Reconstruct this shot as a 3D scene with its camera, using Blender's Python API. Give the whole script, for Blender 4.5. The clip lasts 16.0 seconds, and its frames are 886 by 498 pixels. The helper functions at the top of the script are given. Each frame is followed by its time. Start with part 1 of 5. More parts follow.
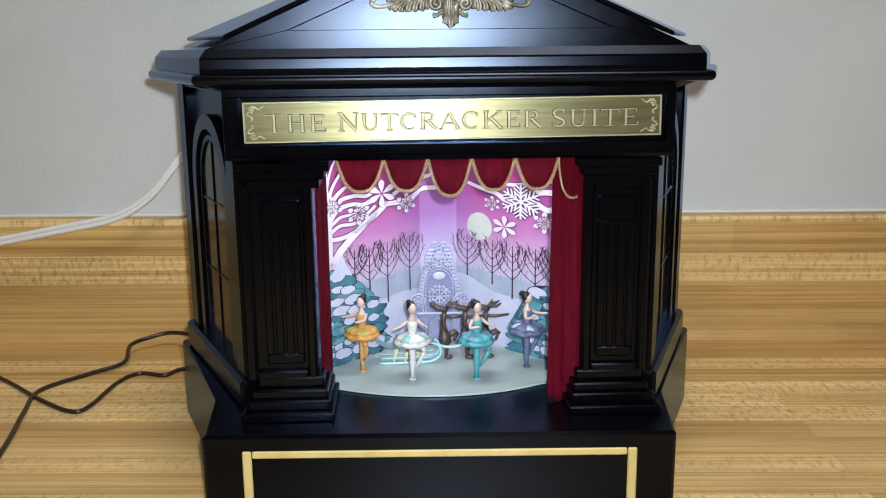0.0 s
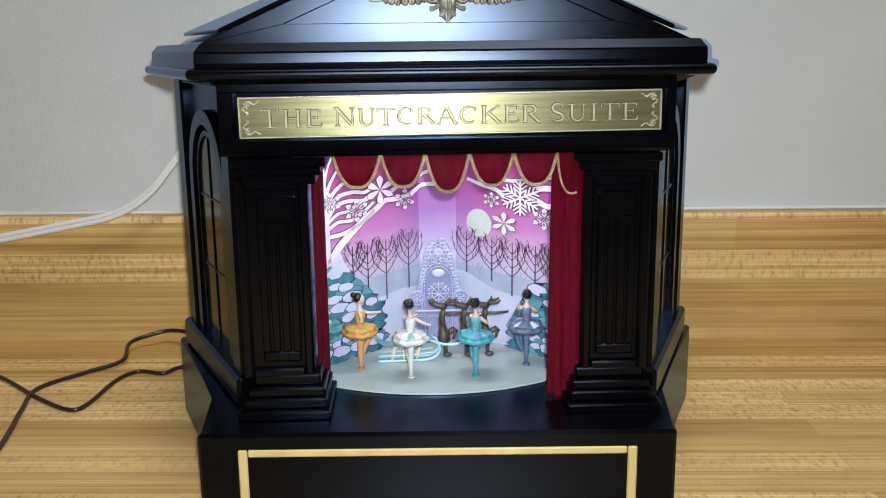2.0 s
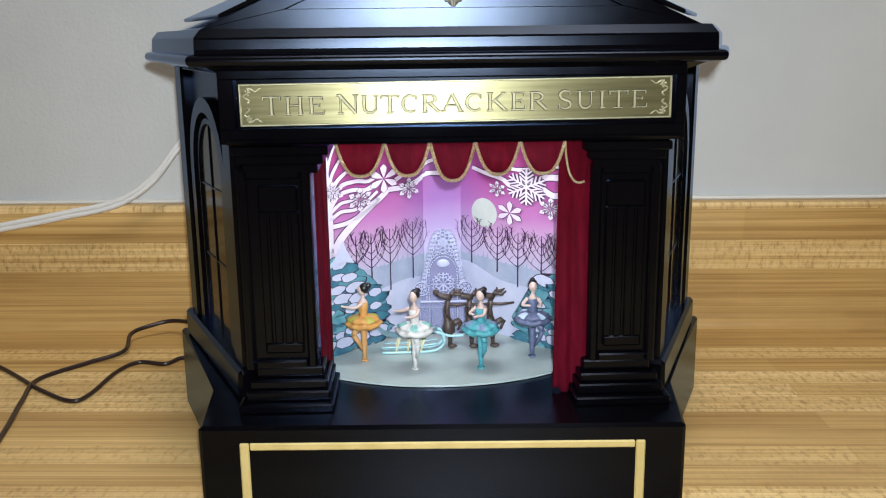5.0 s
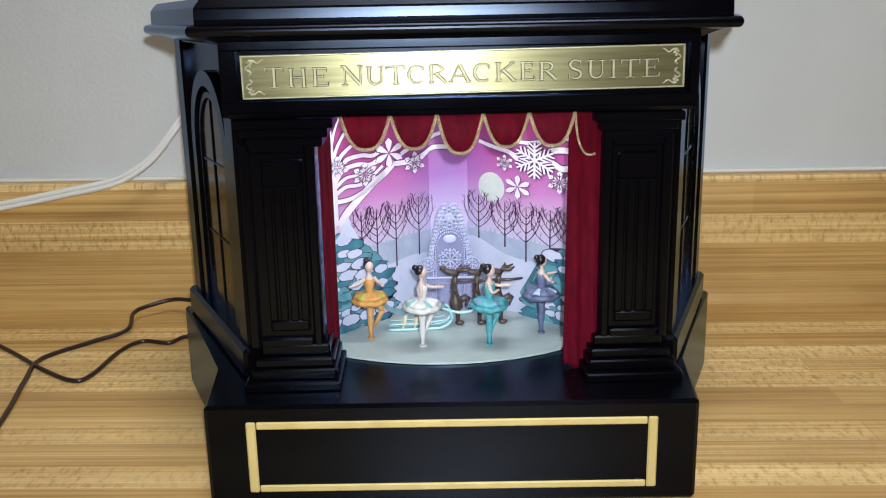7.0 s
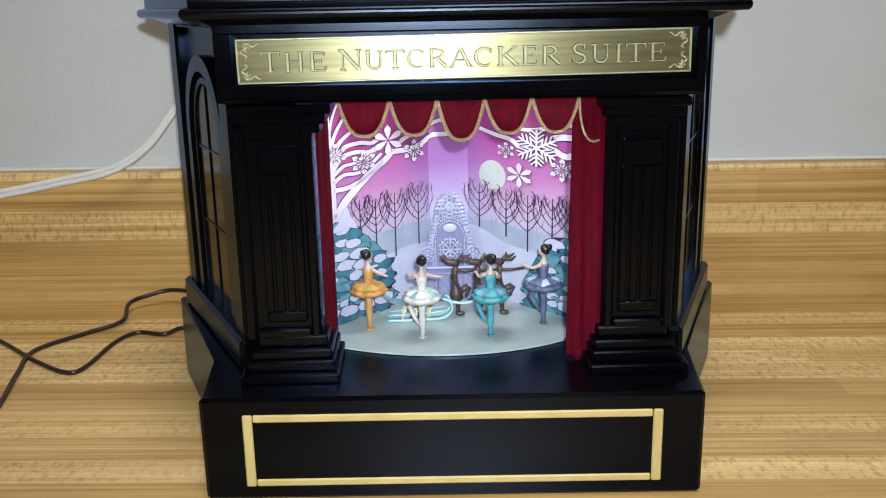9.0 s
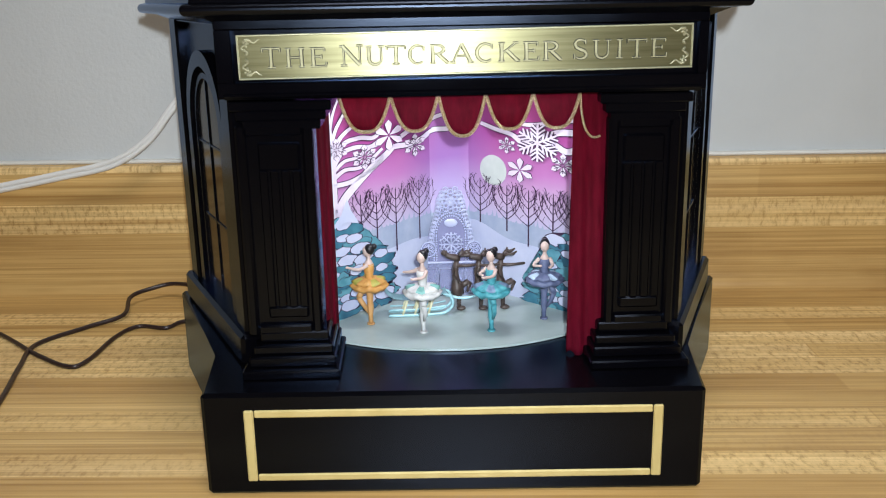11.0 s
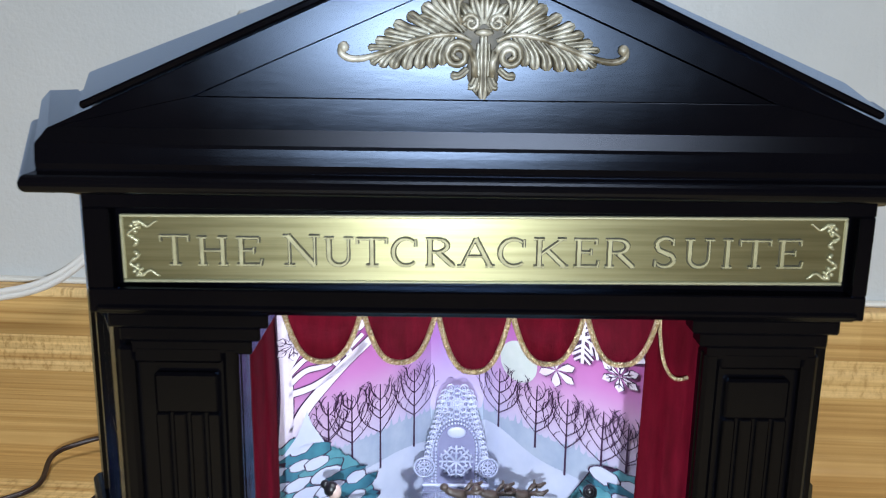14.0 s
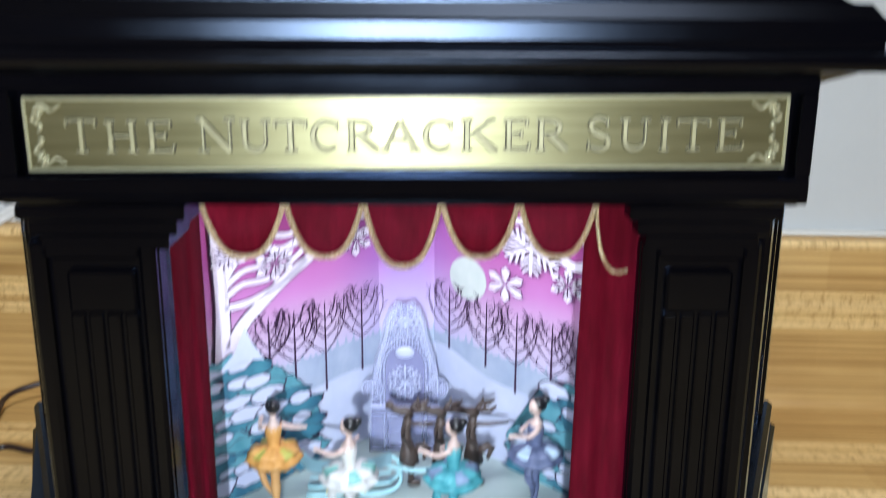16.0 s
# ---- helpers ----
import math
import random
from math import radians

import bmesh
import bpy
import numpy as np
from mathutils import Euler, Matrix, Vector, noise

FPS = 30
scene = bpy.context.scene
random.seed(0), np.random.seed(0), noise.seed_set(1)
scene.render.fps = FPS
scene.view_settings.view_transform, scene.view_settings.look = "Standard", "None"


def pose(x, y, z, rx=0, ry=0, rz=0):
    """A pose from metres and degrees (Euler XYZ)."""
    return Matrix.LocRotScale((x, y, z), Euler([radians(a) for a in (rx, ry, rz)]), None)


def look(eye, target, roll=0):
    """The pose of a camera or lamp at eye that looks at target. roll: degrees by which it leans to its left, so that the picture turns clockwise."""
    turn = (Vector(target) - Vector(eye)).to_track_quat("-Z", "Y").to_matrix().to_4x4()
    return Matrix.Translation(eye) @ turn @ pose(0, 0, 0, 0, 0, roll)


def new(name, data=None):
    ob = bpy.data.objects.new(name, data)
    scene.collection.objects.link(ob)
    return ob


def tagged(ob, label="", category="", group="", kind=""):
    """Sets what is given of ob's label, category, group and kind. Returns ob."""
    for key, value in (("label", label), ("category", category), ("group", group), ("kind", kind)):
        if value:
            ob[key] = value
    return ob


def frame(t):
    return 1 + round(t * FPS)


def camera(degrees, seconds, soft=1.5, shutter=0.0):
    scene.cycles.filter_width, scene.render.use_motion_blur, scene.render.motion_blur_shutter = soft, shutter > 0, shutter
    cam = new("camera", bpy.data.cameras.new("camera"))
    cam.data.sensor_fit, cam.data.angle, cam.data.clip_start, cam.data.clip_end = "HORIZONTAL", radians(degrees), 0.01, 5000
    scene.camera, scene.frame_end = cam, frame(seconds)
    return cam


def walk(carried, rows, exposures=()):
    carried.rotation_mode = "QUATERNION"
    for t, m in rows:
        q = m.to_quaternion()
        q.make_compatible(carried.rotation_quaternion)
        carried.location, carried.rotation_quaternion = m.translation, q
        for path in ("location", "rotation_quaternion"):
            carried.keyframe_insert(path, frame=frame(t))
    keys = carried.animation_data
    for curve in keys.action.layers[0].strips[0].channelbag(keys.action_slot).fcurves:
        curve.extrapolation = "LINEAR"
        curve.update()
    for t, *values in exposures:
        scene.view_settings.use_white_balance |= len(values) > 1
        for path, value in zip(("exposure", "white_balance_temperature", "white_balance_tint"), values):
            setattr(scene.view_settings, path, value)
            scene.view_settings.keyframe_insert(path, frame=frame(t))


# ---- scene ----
cam = camera(51.7, 16.0, 1.1, 0.6)
PATH = [
    (0, (-0.0270, -0.4687, 0.2352), (0.0590, 1.4828, -0.1915), -0.55),
    (0.5, (-0.0260, -0.4717, 0.2354), (0.0590, 1.4808, -0.1914), -0.65),
    (1, (-0.0250, -0.4717, 0.2354), (0.0500, 1.4808, -0.1914), -0.47),
    (1.5, (-0.0240, -0.4677, 0.2351), (0.0490, 1.4847, -0.1936), -0.47),
    (2, (-0.0230, -0.4639, 0.2329), (0.0520, 1.4885, -0.1969), -0.67),
    (2.5, (-0.0230, -0.4638, 0.2349), (0.0470, 1.4849, -0.2077), -0.58),
    (3, (-0.0220, -0.4618, 0.2348), (0.0410, 1.4878, -0.2088), -0.49),
    (3.5, (-0.0240, -0.4578, 0.2336), (0.0470, 1.4895, -0.2140), -0.38),
    (6, (-0.0230, -0.4530, 0.2303), (0.0370, 1.4927, -0.2292), -0.90),
    (6.5, (-0.0250, -0.4491, 0.2291), (0.0340, 1.4925, -0.2492), -1.00),
    (7, (-0.0260, -0.4461, 0.2279), (0.0350, 1.4892, -0.2720), -1.09),
    (7.5, (-0.0270, -0.4442, 0.2268), (0.0340, 1.4910, -0.2751), -1.19),
    (8, (-0.0270, -0.4403, 0.2255), (0.0400, 1.4937, -0.2793), -1.18),
    (8.5, (-0.0250, -0.4374, 0.2234), (0.0430, 1.4966, -0.2825), -1.38),
    (9, (-0.0270, -0.4363, 0.2243), (0.0380, 1.4939, -0.2943), -1.09),
    (11.5, (-0.0270, -0.4361, 0.2283), (0.0350, 1.4900, -0.3091), -1.09),
    (12, (-0.0250, -0.4216, 0.2535), (0.0410, 1.5125, -0.2503), -1.38),
    (12.5, (-0.0370, -0.4070, 0.2637), (0.0810, 1.5329, -0.2095), -0.70),
    (13, (-0.0320, -0.3672, 0.2594), (0.0900, 1.5664, -0.2354), 0.31),
    (13.5, (-0.0210, -0.3057, 0.2658), (0.0390, 1.6318, -0.2302), 0.40),
    (14, (-0.0140, -0.2627, 0.2643), (0.0000, 1.6802, -0.2080), 0.82),
    (14.5, (-0.0010, -0.2506, 0.2656), (-0.0110, 1.6906, -0.2186), 0.98),
    (15, (0.0090, -0.2446, 0.2653), (-0.0010, 1.7020, -0.1942), 0.88),
    (15.5, (0.0110, -0.2447, 0.2633), (0.0300, 1.6993, -0.2071), 0.73),
    (16, (0.0050, -0.2563, 0.2369), (0.0410, 1.6723, -0.2917), 0.36),
]
walk(cam, [(t, look(eye, target, roll)) for t, eye, target, roll in PATH], [(0.0, -0.10, 6600, 12), (12.0, -0.09, 6440, 12), (13.6, 0.05, 6220, 11), (15.4, 0.08, 6060, 11), (16.0, 0.14, 6100, 11)])

# ---------------------------------------------------------------- light
world = bpy.data.worlds.new("room_air")
scene.world = world
world.use_nodes = True
world.node_tree.nodes["Background"].inputs[0].default_value = (0.9, 0.93, 1.0, 1)
world.node_tree.nodes["Background"].inputs[1].default_value = 0.0


def area_lamp(name, m, size, power, color, shape="DISK"):
    data = bpy.data.lights.new(name, "AREA")
    data.shape, data.size, data.energy, data.color = shape, size, power, color
    ob = new(name, data)
    ob.matrix_world = m
    return ob


# the phone's torch beside the lens, the kitchen's ceiling lamp, the stage's own lamp behind the valance
area_lamp("torch_light", look((-0.013, -0.480, 0.256), (0.0, 0.1, 0.14)), 0.012, 4.7, (0.82, 0.92, 1.0))
area_lamp("kitchen_light", look((0.15, -0.45, 2.1), (0.05, -0.2, 0.0)), 0.5, 18.5, (1.0, 0.97, 0.93))
stage_light = area_lamp("stage_light", look((-0.006, 0.040, 0.1855), (-0.006, 0.075, 0.10)), 0.09, 0.168, (0.90, 0.94, 1.0), "RECTANGLE")
stage_light.data.size_y = 0.03


# ---------------------------------------------------------------- materials
def material(name, color, rough=0.5, metal=0.0, build=None, coat=0.0):
    mat = bpy.data.materials.new(name)
    mat.use_nodes = True
    nt = mat.node_tree
    b = nt.nodes["Principled BSDF"]
    b.inputs["Base Color"].default_value = (*color, 1)
    b.inputs["Roughness"].default_value = rough
    b.inputs["Metallic"].default_value = metal
    b.inputs["Coat Weight"].default_value = coat
    if build:
        build(nt, b)
    return mat


def node(nt, kind, **values):
    n = nt.nodes.new(kind)
    for key, value in values.items():
        n.inputs[key.replace("_", " ")].default_value = value
    return n


def coords(nt, scale=(1, 1, 1), turn=0.0):
    tc = nt.nodes.new("ShaderNodeTexCoord")
    mp = nt.nodes.new("ShaderNodeMapping")
    mp.inputs["Scale"].default_value = scale
    mp.inputs["Rotation"].default_value = (0, 0, turn)
    nt.links.new(tc.outputs["Object"], mp.inputs["Vector"])
    return mp.outputs["Vector"]


def ramp(nt, fac, stops):
    r = nt.nodes.new("ShaderNodeValToRGB")
    while len(r.color_ramp.elements) < len(stops):
        r.color_ramp.elements.new(0.5)
    for e, (p, c) in zip(r.color_ramp.elements, stops):
        e.position, e.color = p, (*c, 1)
    nt.links.new(fac, r.inputs["Fac"])
    return r.outputs["Color"]


def noise_tex(nt, vec, scale, detail=4.0, rough=0.55):
    n = node(nt, "ShaderNodeTexNoise", Scale=scale, Detail=detail, Roughness=rough)
    nt.links.new(vec, n.inputs["Vector"])
    return n.outputs["Fac"]


def bump(nt, b, height, strength, distance):
    n = node(nt, "ShaderNodeBump", Strength=strength, Distance=distance)
    nt.links.new(height, n.inputs["Height"])
    nt.links.new(n.outputs["Normal"], b.inputs["Normal"])


def mix(nt, fac, a, b, mode="MIX"):
    m = nt.nodes.new("ShaderNodeMix")
    m.data_type, m.blend_type = "RGBA", mode
    for sock, v in ((m.inputs[0], fac), (m.inputs[6], a), (m.inputs[7], b)):
        if isinstance(v, (float, int)):
            sock.default_value = v
        elif isinstance(v, tuple):
            sock.default_value = (*v, 1)
        else:
            nt.links.new(v, sock)
    return m.outputs[2]


def rough_from(nt, b, fac, lo, hi):
    m = node(nt, "ShaderNodeMapRange")
    m.inputs["To Min"].default_value, m.inputs["To Max"].default_value = lo, hi
    nt.links.new(fac, m.inputs["Value"])
    nt.links.new(m.outputs["Result"], b.inputs["Roughness"])


def laminate(nt, b):
    # butcher-block print: strips of differing tone, long fibres, flecks across the grain in some strips
    tc = nt.nodes.new("ShaderNodeTexCoord")
    sep = nt.nodes.new("ShaderNodeSeparateXYZ")
    nt.links.new(tc.outputs["Object"], sep.inputs["Vector"])
    sub = nt.nodes.new("ShaderNodeMath")
    sub.operation = "SUBTRACT"
    nt.links.new(sep.outputs["Z"], sub.inputs[0])
    nt.links.new(sep.outputs["Y"], sub.inputs[1])
    com = nt.nodes.new("ShaderNodeCombineXYZ")
    nt.links.new(sep.outputs["X"], com.inputs["X"])
    nt.links.new(sub.outputs[0], com.inputs["Y"])
    flat = com.outputs["Vector"]

    def scaled(sx, sy):
        mp = nt.nodes.new("ShaderNodeMapping")
        mp.inputs["Scale"].default_value = (sx, sy, 1)
        nt.links.new(flat, mp.inputs["Vector"])
        return mp.outputs["Vector"]
    strips = node(nt, "ShaderNodeTexBrick", Scale=1.0, Mortar_Size=0.0004, Bias=0.0, Brick_Width=3.1, Row_Height=0.0255)
    strips.offset, strips.squash = 0.37, 1.0
    strips.inputs["Color1"].default_value = (0, 0, 0, 1)
    strips.inputs["Color2"].default_value = (1, 1, 1, 1)
    strips.inputs["Mortar"].default_value = (0.2, 0.2, 0.2, 1)
    nt.links.new(flat, strips.inputs["Vector"])
    tone = mix(nt, 0.55, strips.outputs["Color"], noise_tex(nt, scaled(0.8, 70.0), 1.0, 4.0, 0.6))
    c = ramp(nt, tone, ((0.16, (0.42, 0.245, 0.082)), (0.38, (0.56, 0.355, 0.128)), (0.56, (0.71, 0.49, 0.205)), (0.78, (0.85, 0.64, 0.33))))
    f = ramp(nt, noise_tex(nt, scaled(2.5, 420.0), 1.0, 5.0, 0.7), ((0.36, (0.66, 0.57, 0.44)), (0.58, (1, 1, 1))))
    c = mix(nt, 0.75, c, f, "MULTIPLY")
    cloud = ramp(nt, noise_tex(nt, scaled(3.5, 16.0), 1.0, 4.0, 0.6), ((0.38, (0.76, 0.69, 0.62)), (0.5, (0.98, 0.97, 0.95)), (0.62, (1.10, 1.10, 1.09))))
    c = mix(nt, 0.65, c, cloud, "MULTIPLY")
    fleck = noise_tex(nt, scaled(260.0, 120.0), 1.0, 5.0, 0.72)
    k = ramp(nt, fleck, ((0.36, (0.66, 0.58, 0.48)), (0.48, (0.97, 0.96, 0.94)), (0.62, (1.08, 1.08, 1.08))))
    g = ramp(nt, mix(nt, 0.5, noise_tex(nt, scaled(3.0, 5.0), 1.0, 2.0), strips.outputs["Color"]), ((0.44, (0, 0, 0)), (0.62, (1, 1, 1))))
    c = mix(nt, 1.0, c, mix(nt, g, (1.0, 1.0, 1.0), k), "MULTIPLY")
    streak = ramp(nt, noise_tex(nt, scaled(1.8, 190.0), 1.0, 4.0, 0.65), ((0.36, (0.74, 0.67, 0.57)), (0.5, (0.98, 0.97, 0.95)), (0.64, (1.10, 1.10, 1.08))))
    c = mix(nt, 0.7, c, streak, "MULTIPLY")
    dark = ramp(nt, noise_tex(nt, scaled(0.9, 110.0), 1.0, 2.0), ((0.60, (1, 1, 1)), (0.70, (0.74, 0.62, 0.46))))
    c = mix(nt, 0.55, c, dark, "MULTIPLY")
    nt.links.new(c, b.inputs["Base Color"])
    rough_from(nt, b, noise_tex(nt, flat, 8.0), 0.3, 0.44)
    bump(nt, b, noise_tex(nt, flat, 900.0, 2.0), 0.12, 0.0004)


def plaster(nt, b):
    v = coords(nt)
    c = ramp(nt, noise_tex(nt, v, 5.0, 5.0), ((0.3, (0.50, 0.515, 0.51)), (0.7, (0.58, 0.59, 0.58))))
    nt.links.new(c, b.inputs["Base Color"])
    h = mix(nt, 0.5, noise_tex(nt, coords(nt, (60, 60, 26)), 1.0, 4.0), noise_tex(nt, v, 300.0, 3.0))
    h = mix(nt, 0.35, h, noise_tex(nt, coords(nt, (14, 14, 9)), 1.0, 4.0))
    bump(nt, b, h, 0.4, 0.003)
    rough_from(nt, b, noise_tex(nt, coords(nt, (70, 70, 30)), 1.0, 3.0), 0.2, 0.6)


def lacquer(nt, b):
    v = coords(nt)
    c = ramp(nt, noise_tex(nt, v, 14.0, 4.0), ((0.3, (0.0008, 0.0008, 0.0014)), (0.75, (0.0022, 0.0019, 0.0024))))
    nt.links.new(c, b.inputs["Base Color"])
    # the lacquer's gloss: a soft lobe with no tail, as on rubbed-out paint
    b.inputs["Specular IOR Level"].default_value = 0.0
    gloss = nt.nodes.new("ShaderNodeBsdfAnisotropic")
    gloss.distribution = "BECKMANN"
    gloss.inputs["Color"].default_value = (0.55, 0.68, 0.93, 1)
    gloss.inputs["Anisotropy"].default_value = 0.3
    gloss.inputs["Rotation"].default_value = 0.25
    m = node(nt, "ShaderNodeMapRange")
    m.inputs["To Min"].default_value, m.inputs["To Max"].default_value = 0.235, 0.285
    nt.links.new(noise_tex(nt, v, 40.0, 5.0), m.inputs["Value"])
    nt.links.new(m.outputs["Result"], gloss.inputs["Roughness"])
    fre = node(nt, "ShaderNodeFresnel", IOR=1.30)
    both = nt.nodes.new("ShaderNodeMixShader")
    nt.links.new(fre.outputs[0], both.inputs[0])
    nt.links.new(b.outputs[0], both.inputs[1])
    nt.links.new(gloss.outputs[0], both.inputs[2])
    out = next(n for n in nt.nodes if n.type == "OUTPUT_MATERIAL")
    nt.links.new(both.outputs[0], out.inputs["Surface"])
    bu = nt.nodes.new("ShaderNodeBump")
    bu.inputs["Strength"].default_value, bu.inputs["Distance"].default_value = 0.05, 0.0002
    nt.links.new(noise_tex(nt, coords(nt, (120, 500, 500)), 1.0, 3.0), bu.inputs["Height"])
    nt.links.new(bu.outputs["Normal"], gloss.inputs["Normal"])


def brass(nt, b):
    v = coords(nt, (20, 700, 700))
    n = noise_tex(nt, v, 1.0, 3.0)
    c = ramp(nt, n, ((0.3, (0.150, 0.138, 0.066)), (0.7, (0.215, 0.199, 0.104))))
    nt.links.new(c, b.inputs["Base Color"])
    rough_from(nt, b, n, 0.32, 0.40)
    b.inputs["Anisotropic"].default_value = 0.6
    b.inputs["Anisotropic Rotation"].default_value = 0.25
    bump(nt, b, n, 0.06, 0.0002)


def antique(nt, b):
    v = coords(nt)
    c = ramp(nt, noise_tex(nt, v, 170.0, 5.0), ((0.36, (0.05, 0.04, 0.022)), (0.5, (0.17, 0.152, 0.108)), (0.64, (0.36, 0.345, 0.29))))
    nt.links.new(c, b.inputs["Base Color"])
    bump(nt, b, noise_tex(nt, v, 600.0, 3.0), 0.3, 0.0003)


def velvet(nt, b):
    v = coords(nt, (260, 260, 60))
    c = ramp(nt, noise_tex(nt, v, 1.0, 4.0), ((0.3, (0.105, 0.0015, 0.010)), (0.7, (0.175, 0.0035, 0.019))))
    nt.links.new(c, b.inputs["Base Color"])
    b.inputs["Specular IOR Level"].default_value = 0.15
    bump(nt, b, noise_tex(nt, coords(nt), 1400.0, 2.0), 0.4, 0.0003)


def print_sky(nt, b):
    # printed dusk: magenta overhead, lilac, then pale snow light at the horizon
    tc = nt.nodes.new("ShaderNodeTexCoord")
    sep = nt.nodes.new("ShaderNodeSeparateXYZ")
    nt.links.new(tc.outputs["Object"], sep.inputs["Vector"])
    m = node(nt, "ShaderNodeMapRange")
    m.inputs["From Min"].default_value, m.inputs["From Max"].default_value = 0.0385, 0.1835
    nt.links.new(sep.outputs["Z"], m.inputs["Value"])
    wob = node(nt, "ShaderNodeMath")
    wob.operation = "MULTIPLY_ADD"
    wob.inputs[1].default_value = 0.07
    nt.links.new(noise_tex(nt, coords(nt), 22.0, 3.0), wob.inputs[0])
    nt.links.new(m.outputs["Result"], wob.inputs[2])
    stops = ((0.0, (0.40, 0.42, 0.56)), (0.36, (0.43, 0.42, 0.56)), (0.50, (0.48, 0.35, 0.50)), (0.62, (0.38, 0.14, 0.34)), (0.76, (0.28, 0.045, 0.20)), (0.90, (0.25, 0.026, 0.13)), (1.0, (0.15, 0.02, 0.17)))
    c = ramp(nt, wob.outputs[0], stops)
    blue = ramp(nt, wob.outputs[0], ((0.0, (0.40, 0.42, 0.56)), (0.45, (0.42, 0.36, 0.56)), (0.66, (0.24, 0.10, 0.32)), (0.9, (0.22, 0.03, 0.19))))
    mid = node(nt, "ShaderNodeMath")
    mid.operation = "ADD"
    mid.inputs[1].default_value = 0.004
    nt.links.new(sep.outputs["X"], mid.inputs[0])
    far = node(nt, "ShaderNodeMath")
    far.operation = "ABSOLUTE"
    nt.links.new(mid.outputs[0], far.inputs[0])
    m2 = node(nt, "ShaderNodeMapRange")
    m2.inputs["From Min"].default_value, m2.inputs["From Max"].default_value = 0.006, 0.03
    nt.links.new(far.outputs[0], m2.inputs["Value"])
    c = mix(nt, m2.outputs["Result"], blue, c)
    nt.links.new(c, b.inputs["Base Color"])


def mottled(dark, light, scale):
    def build(nt, b):
        c = ramp(nt, noise_tex(nt, coords(nt), scale, 4.0), ((0.3, dark), (0.7, light)))
        nt.links.new(c, b.inputs["Base Color"])
    return build


def glitter(nt, b):
    v = coords(nt)
    vo = node(nt, "ShaderNodeTexVoronoi", Scale=1800.0)
    nt.links.new(v, vo.inputs["Vector"])
    c = ramp(nt, vo.outputs["Distance"], ((0.1, (0.86, 0.74, 0.56)), (0.6, (0.46, 0.33, 0.16))))
    nt.links.new(c, b.inputs["Base Color"])
    bump(nt, b, vo.outputs["Distance"], 0.9, 0.0006)


M_LAM = material("butcher_block_laminate", (0.5, 0.3, 0.1), 0.35, build=laminate)
M_WALL = material("painted_plaster", (0.7, 0.7, 0.68), 0.5, build=plaster)
# near-black: the dimness of the unlit room is put into this colour
M_ROOM_DIM = material("dim_room_surface", (0.62, 0.6, 0.56), 0.7, build=mottled((0.045, 0.044, 0.043), (0.07, 0.069, 0.065), 3.0))
M_CEILING = material("ceiling_paint", (0.7, 0.69, 0.66), 0.7, build=mottled((0.66, 0.65, 0.62), (0.74, 0.73, 0.70), 3.0))
M_BLACK = material("black_lacquer", (0.006, 0.006, 0.008), 0.22, build=lacquer)
M_BRASS = material("brushed_brass", (0.6, 0.5, 0.2), 0.32, 0.82, build=brass)
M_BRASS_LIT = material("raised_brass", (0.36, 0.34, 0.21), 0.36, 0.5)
M_LETTER = material("worn_brass", (0.22, 0.2, 0.11), 0.46, 0.4, build=mottled((0.19, 0.172, 0.09), (0.26, 0.238, 0.13), 300.0))
M_PATINA_SHADE = material("brass_patina_shade", (0.03, 0.025, 0.01), 0.6, 0.1, build=mottled((0.012, 0.01, 0.004), (0.03, 0.025, 0.01), 500.0))
M_GOLD = material("gold_foil", (0.62, 0.45, 0.16), 0.42, 0.3, build=mottled((0.46, 0.36, 0.135), (0.55, 0.445, 0.19), 60.0))
M_ANT = material("antiqued_resin", (0.5, 0.45, 0.33), 0.46, 0.22, build=antique)
M_STAIN = material("dark_stained_resin", (0.05, 0.042, 0.03), 0.6, 0.1, build=mottled((0.03, 0.025, 0.017), (0.085, 0.072, 0.05), 260.0))
M_RED = material("red_velvet", (0.28, 0.01, 0.025), 0.75, build=velvet)
M_CORD = material("gold_cord", (0.6, 0.42, 0.2), 0.35, 0.7, build=glitter)
M_SKY = material("printed_dusk_sky", (0.6, 0.3, 0.6), 0.6, build=print_sky)
M_INK = material("black_ink", (0.035, 0.012, 0.04), 0.6)
M_SNOW = material("printed_snow", (0.70, 0.72, 0.88), 0.6, build=mottled((0.41, 0.44, 0.58), (0.50, 0.52, 0.64), 60.0))
M_MIST = material("printed_mist", (0.52, 0.60, 0.72), 0.6, build=mottled((0.28, 0.33, 0.44), (0.36, 0.40, 0.50), 90.0))
M_PINK = material("printed_white_pink", (0.85, 0.72, 0.82), 0.6, build=mottled((0.52, 0.44, 0.54), (0.62, 0.57, 0.65), 70.0))
M_MOON = material("printed_moon", (0.66, 0.70, 0.66), 0.6, build=mottled((0.40, 0.44, 0.41), (0.46, 0.49, 0.46), 120.0))
M_TEALINK = material("printed_teal", (0.05, 0.22, 0.30), 0.6, build=mottled((0.02, 0.09, 0.15), (0.05, 0.19, 0.25), 110.0))
M_TEALINK2 = material("printed_sea_green", (0.12, 0.36, 0.42), 0.6, build=mottled((0.06, 0.21, 0.26), (0.12, 0.30, 0.35), 140.0))
M_STAGE = material("stage_floor", (0.52, 0.60, 0.56), 0.3, build=mottled((0.33, 0.40, 0.38), (0.40, 0.47, 0.45), 55.0))
M_LACE = material("clear_lace_plastic", (0.62, 0.68, 0.9), 0.3, build=mottled((0.27, 0.28, 0.48), (0.34, 0.35, 0.54), 200.0))
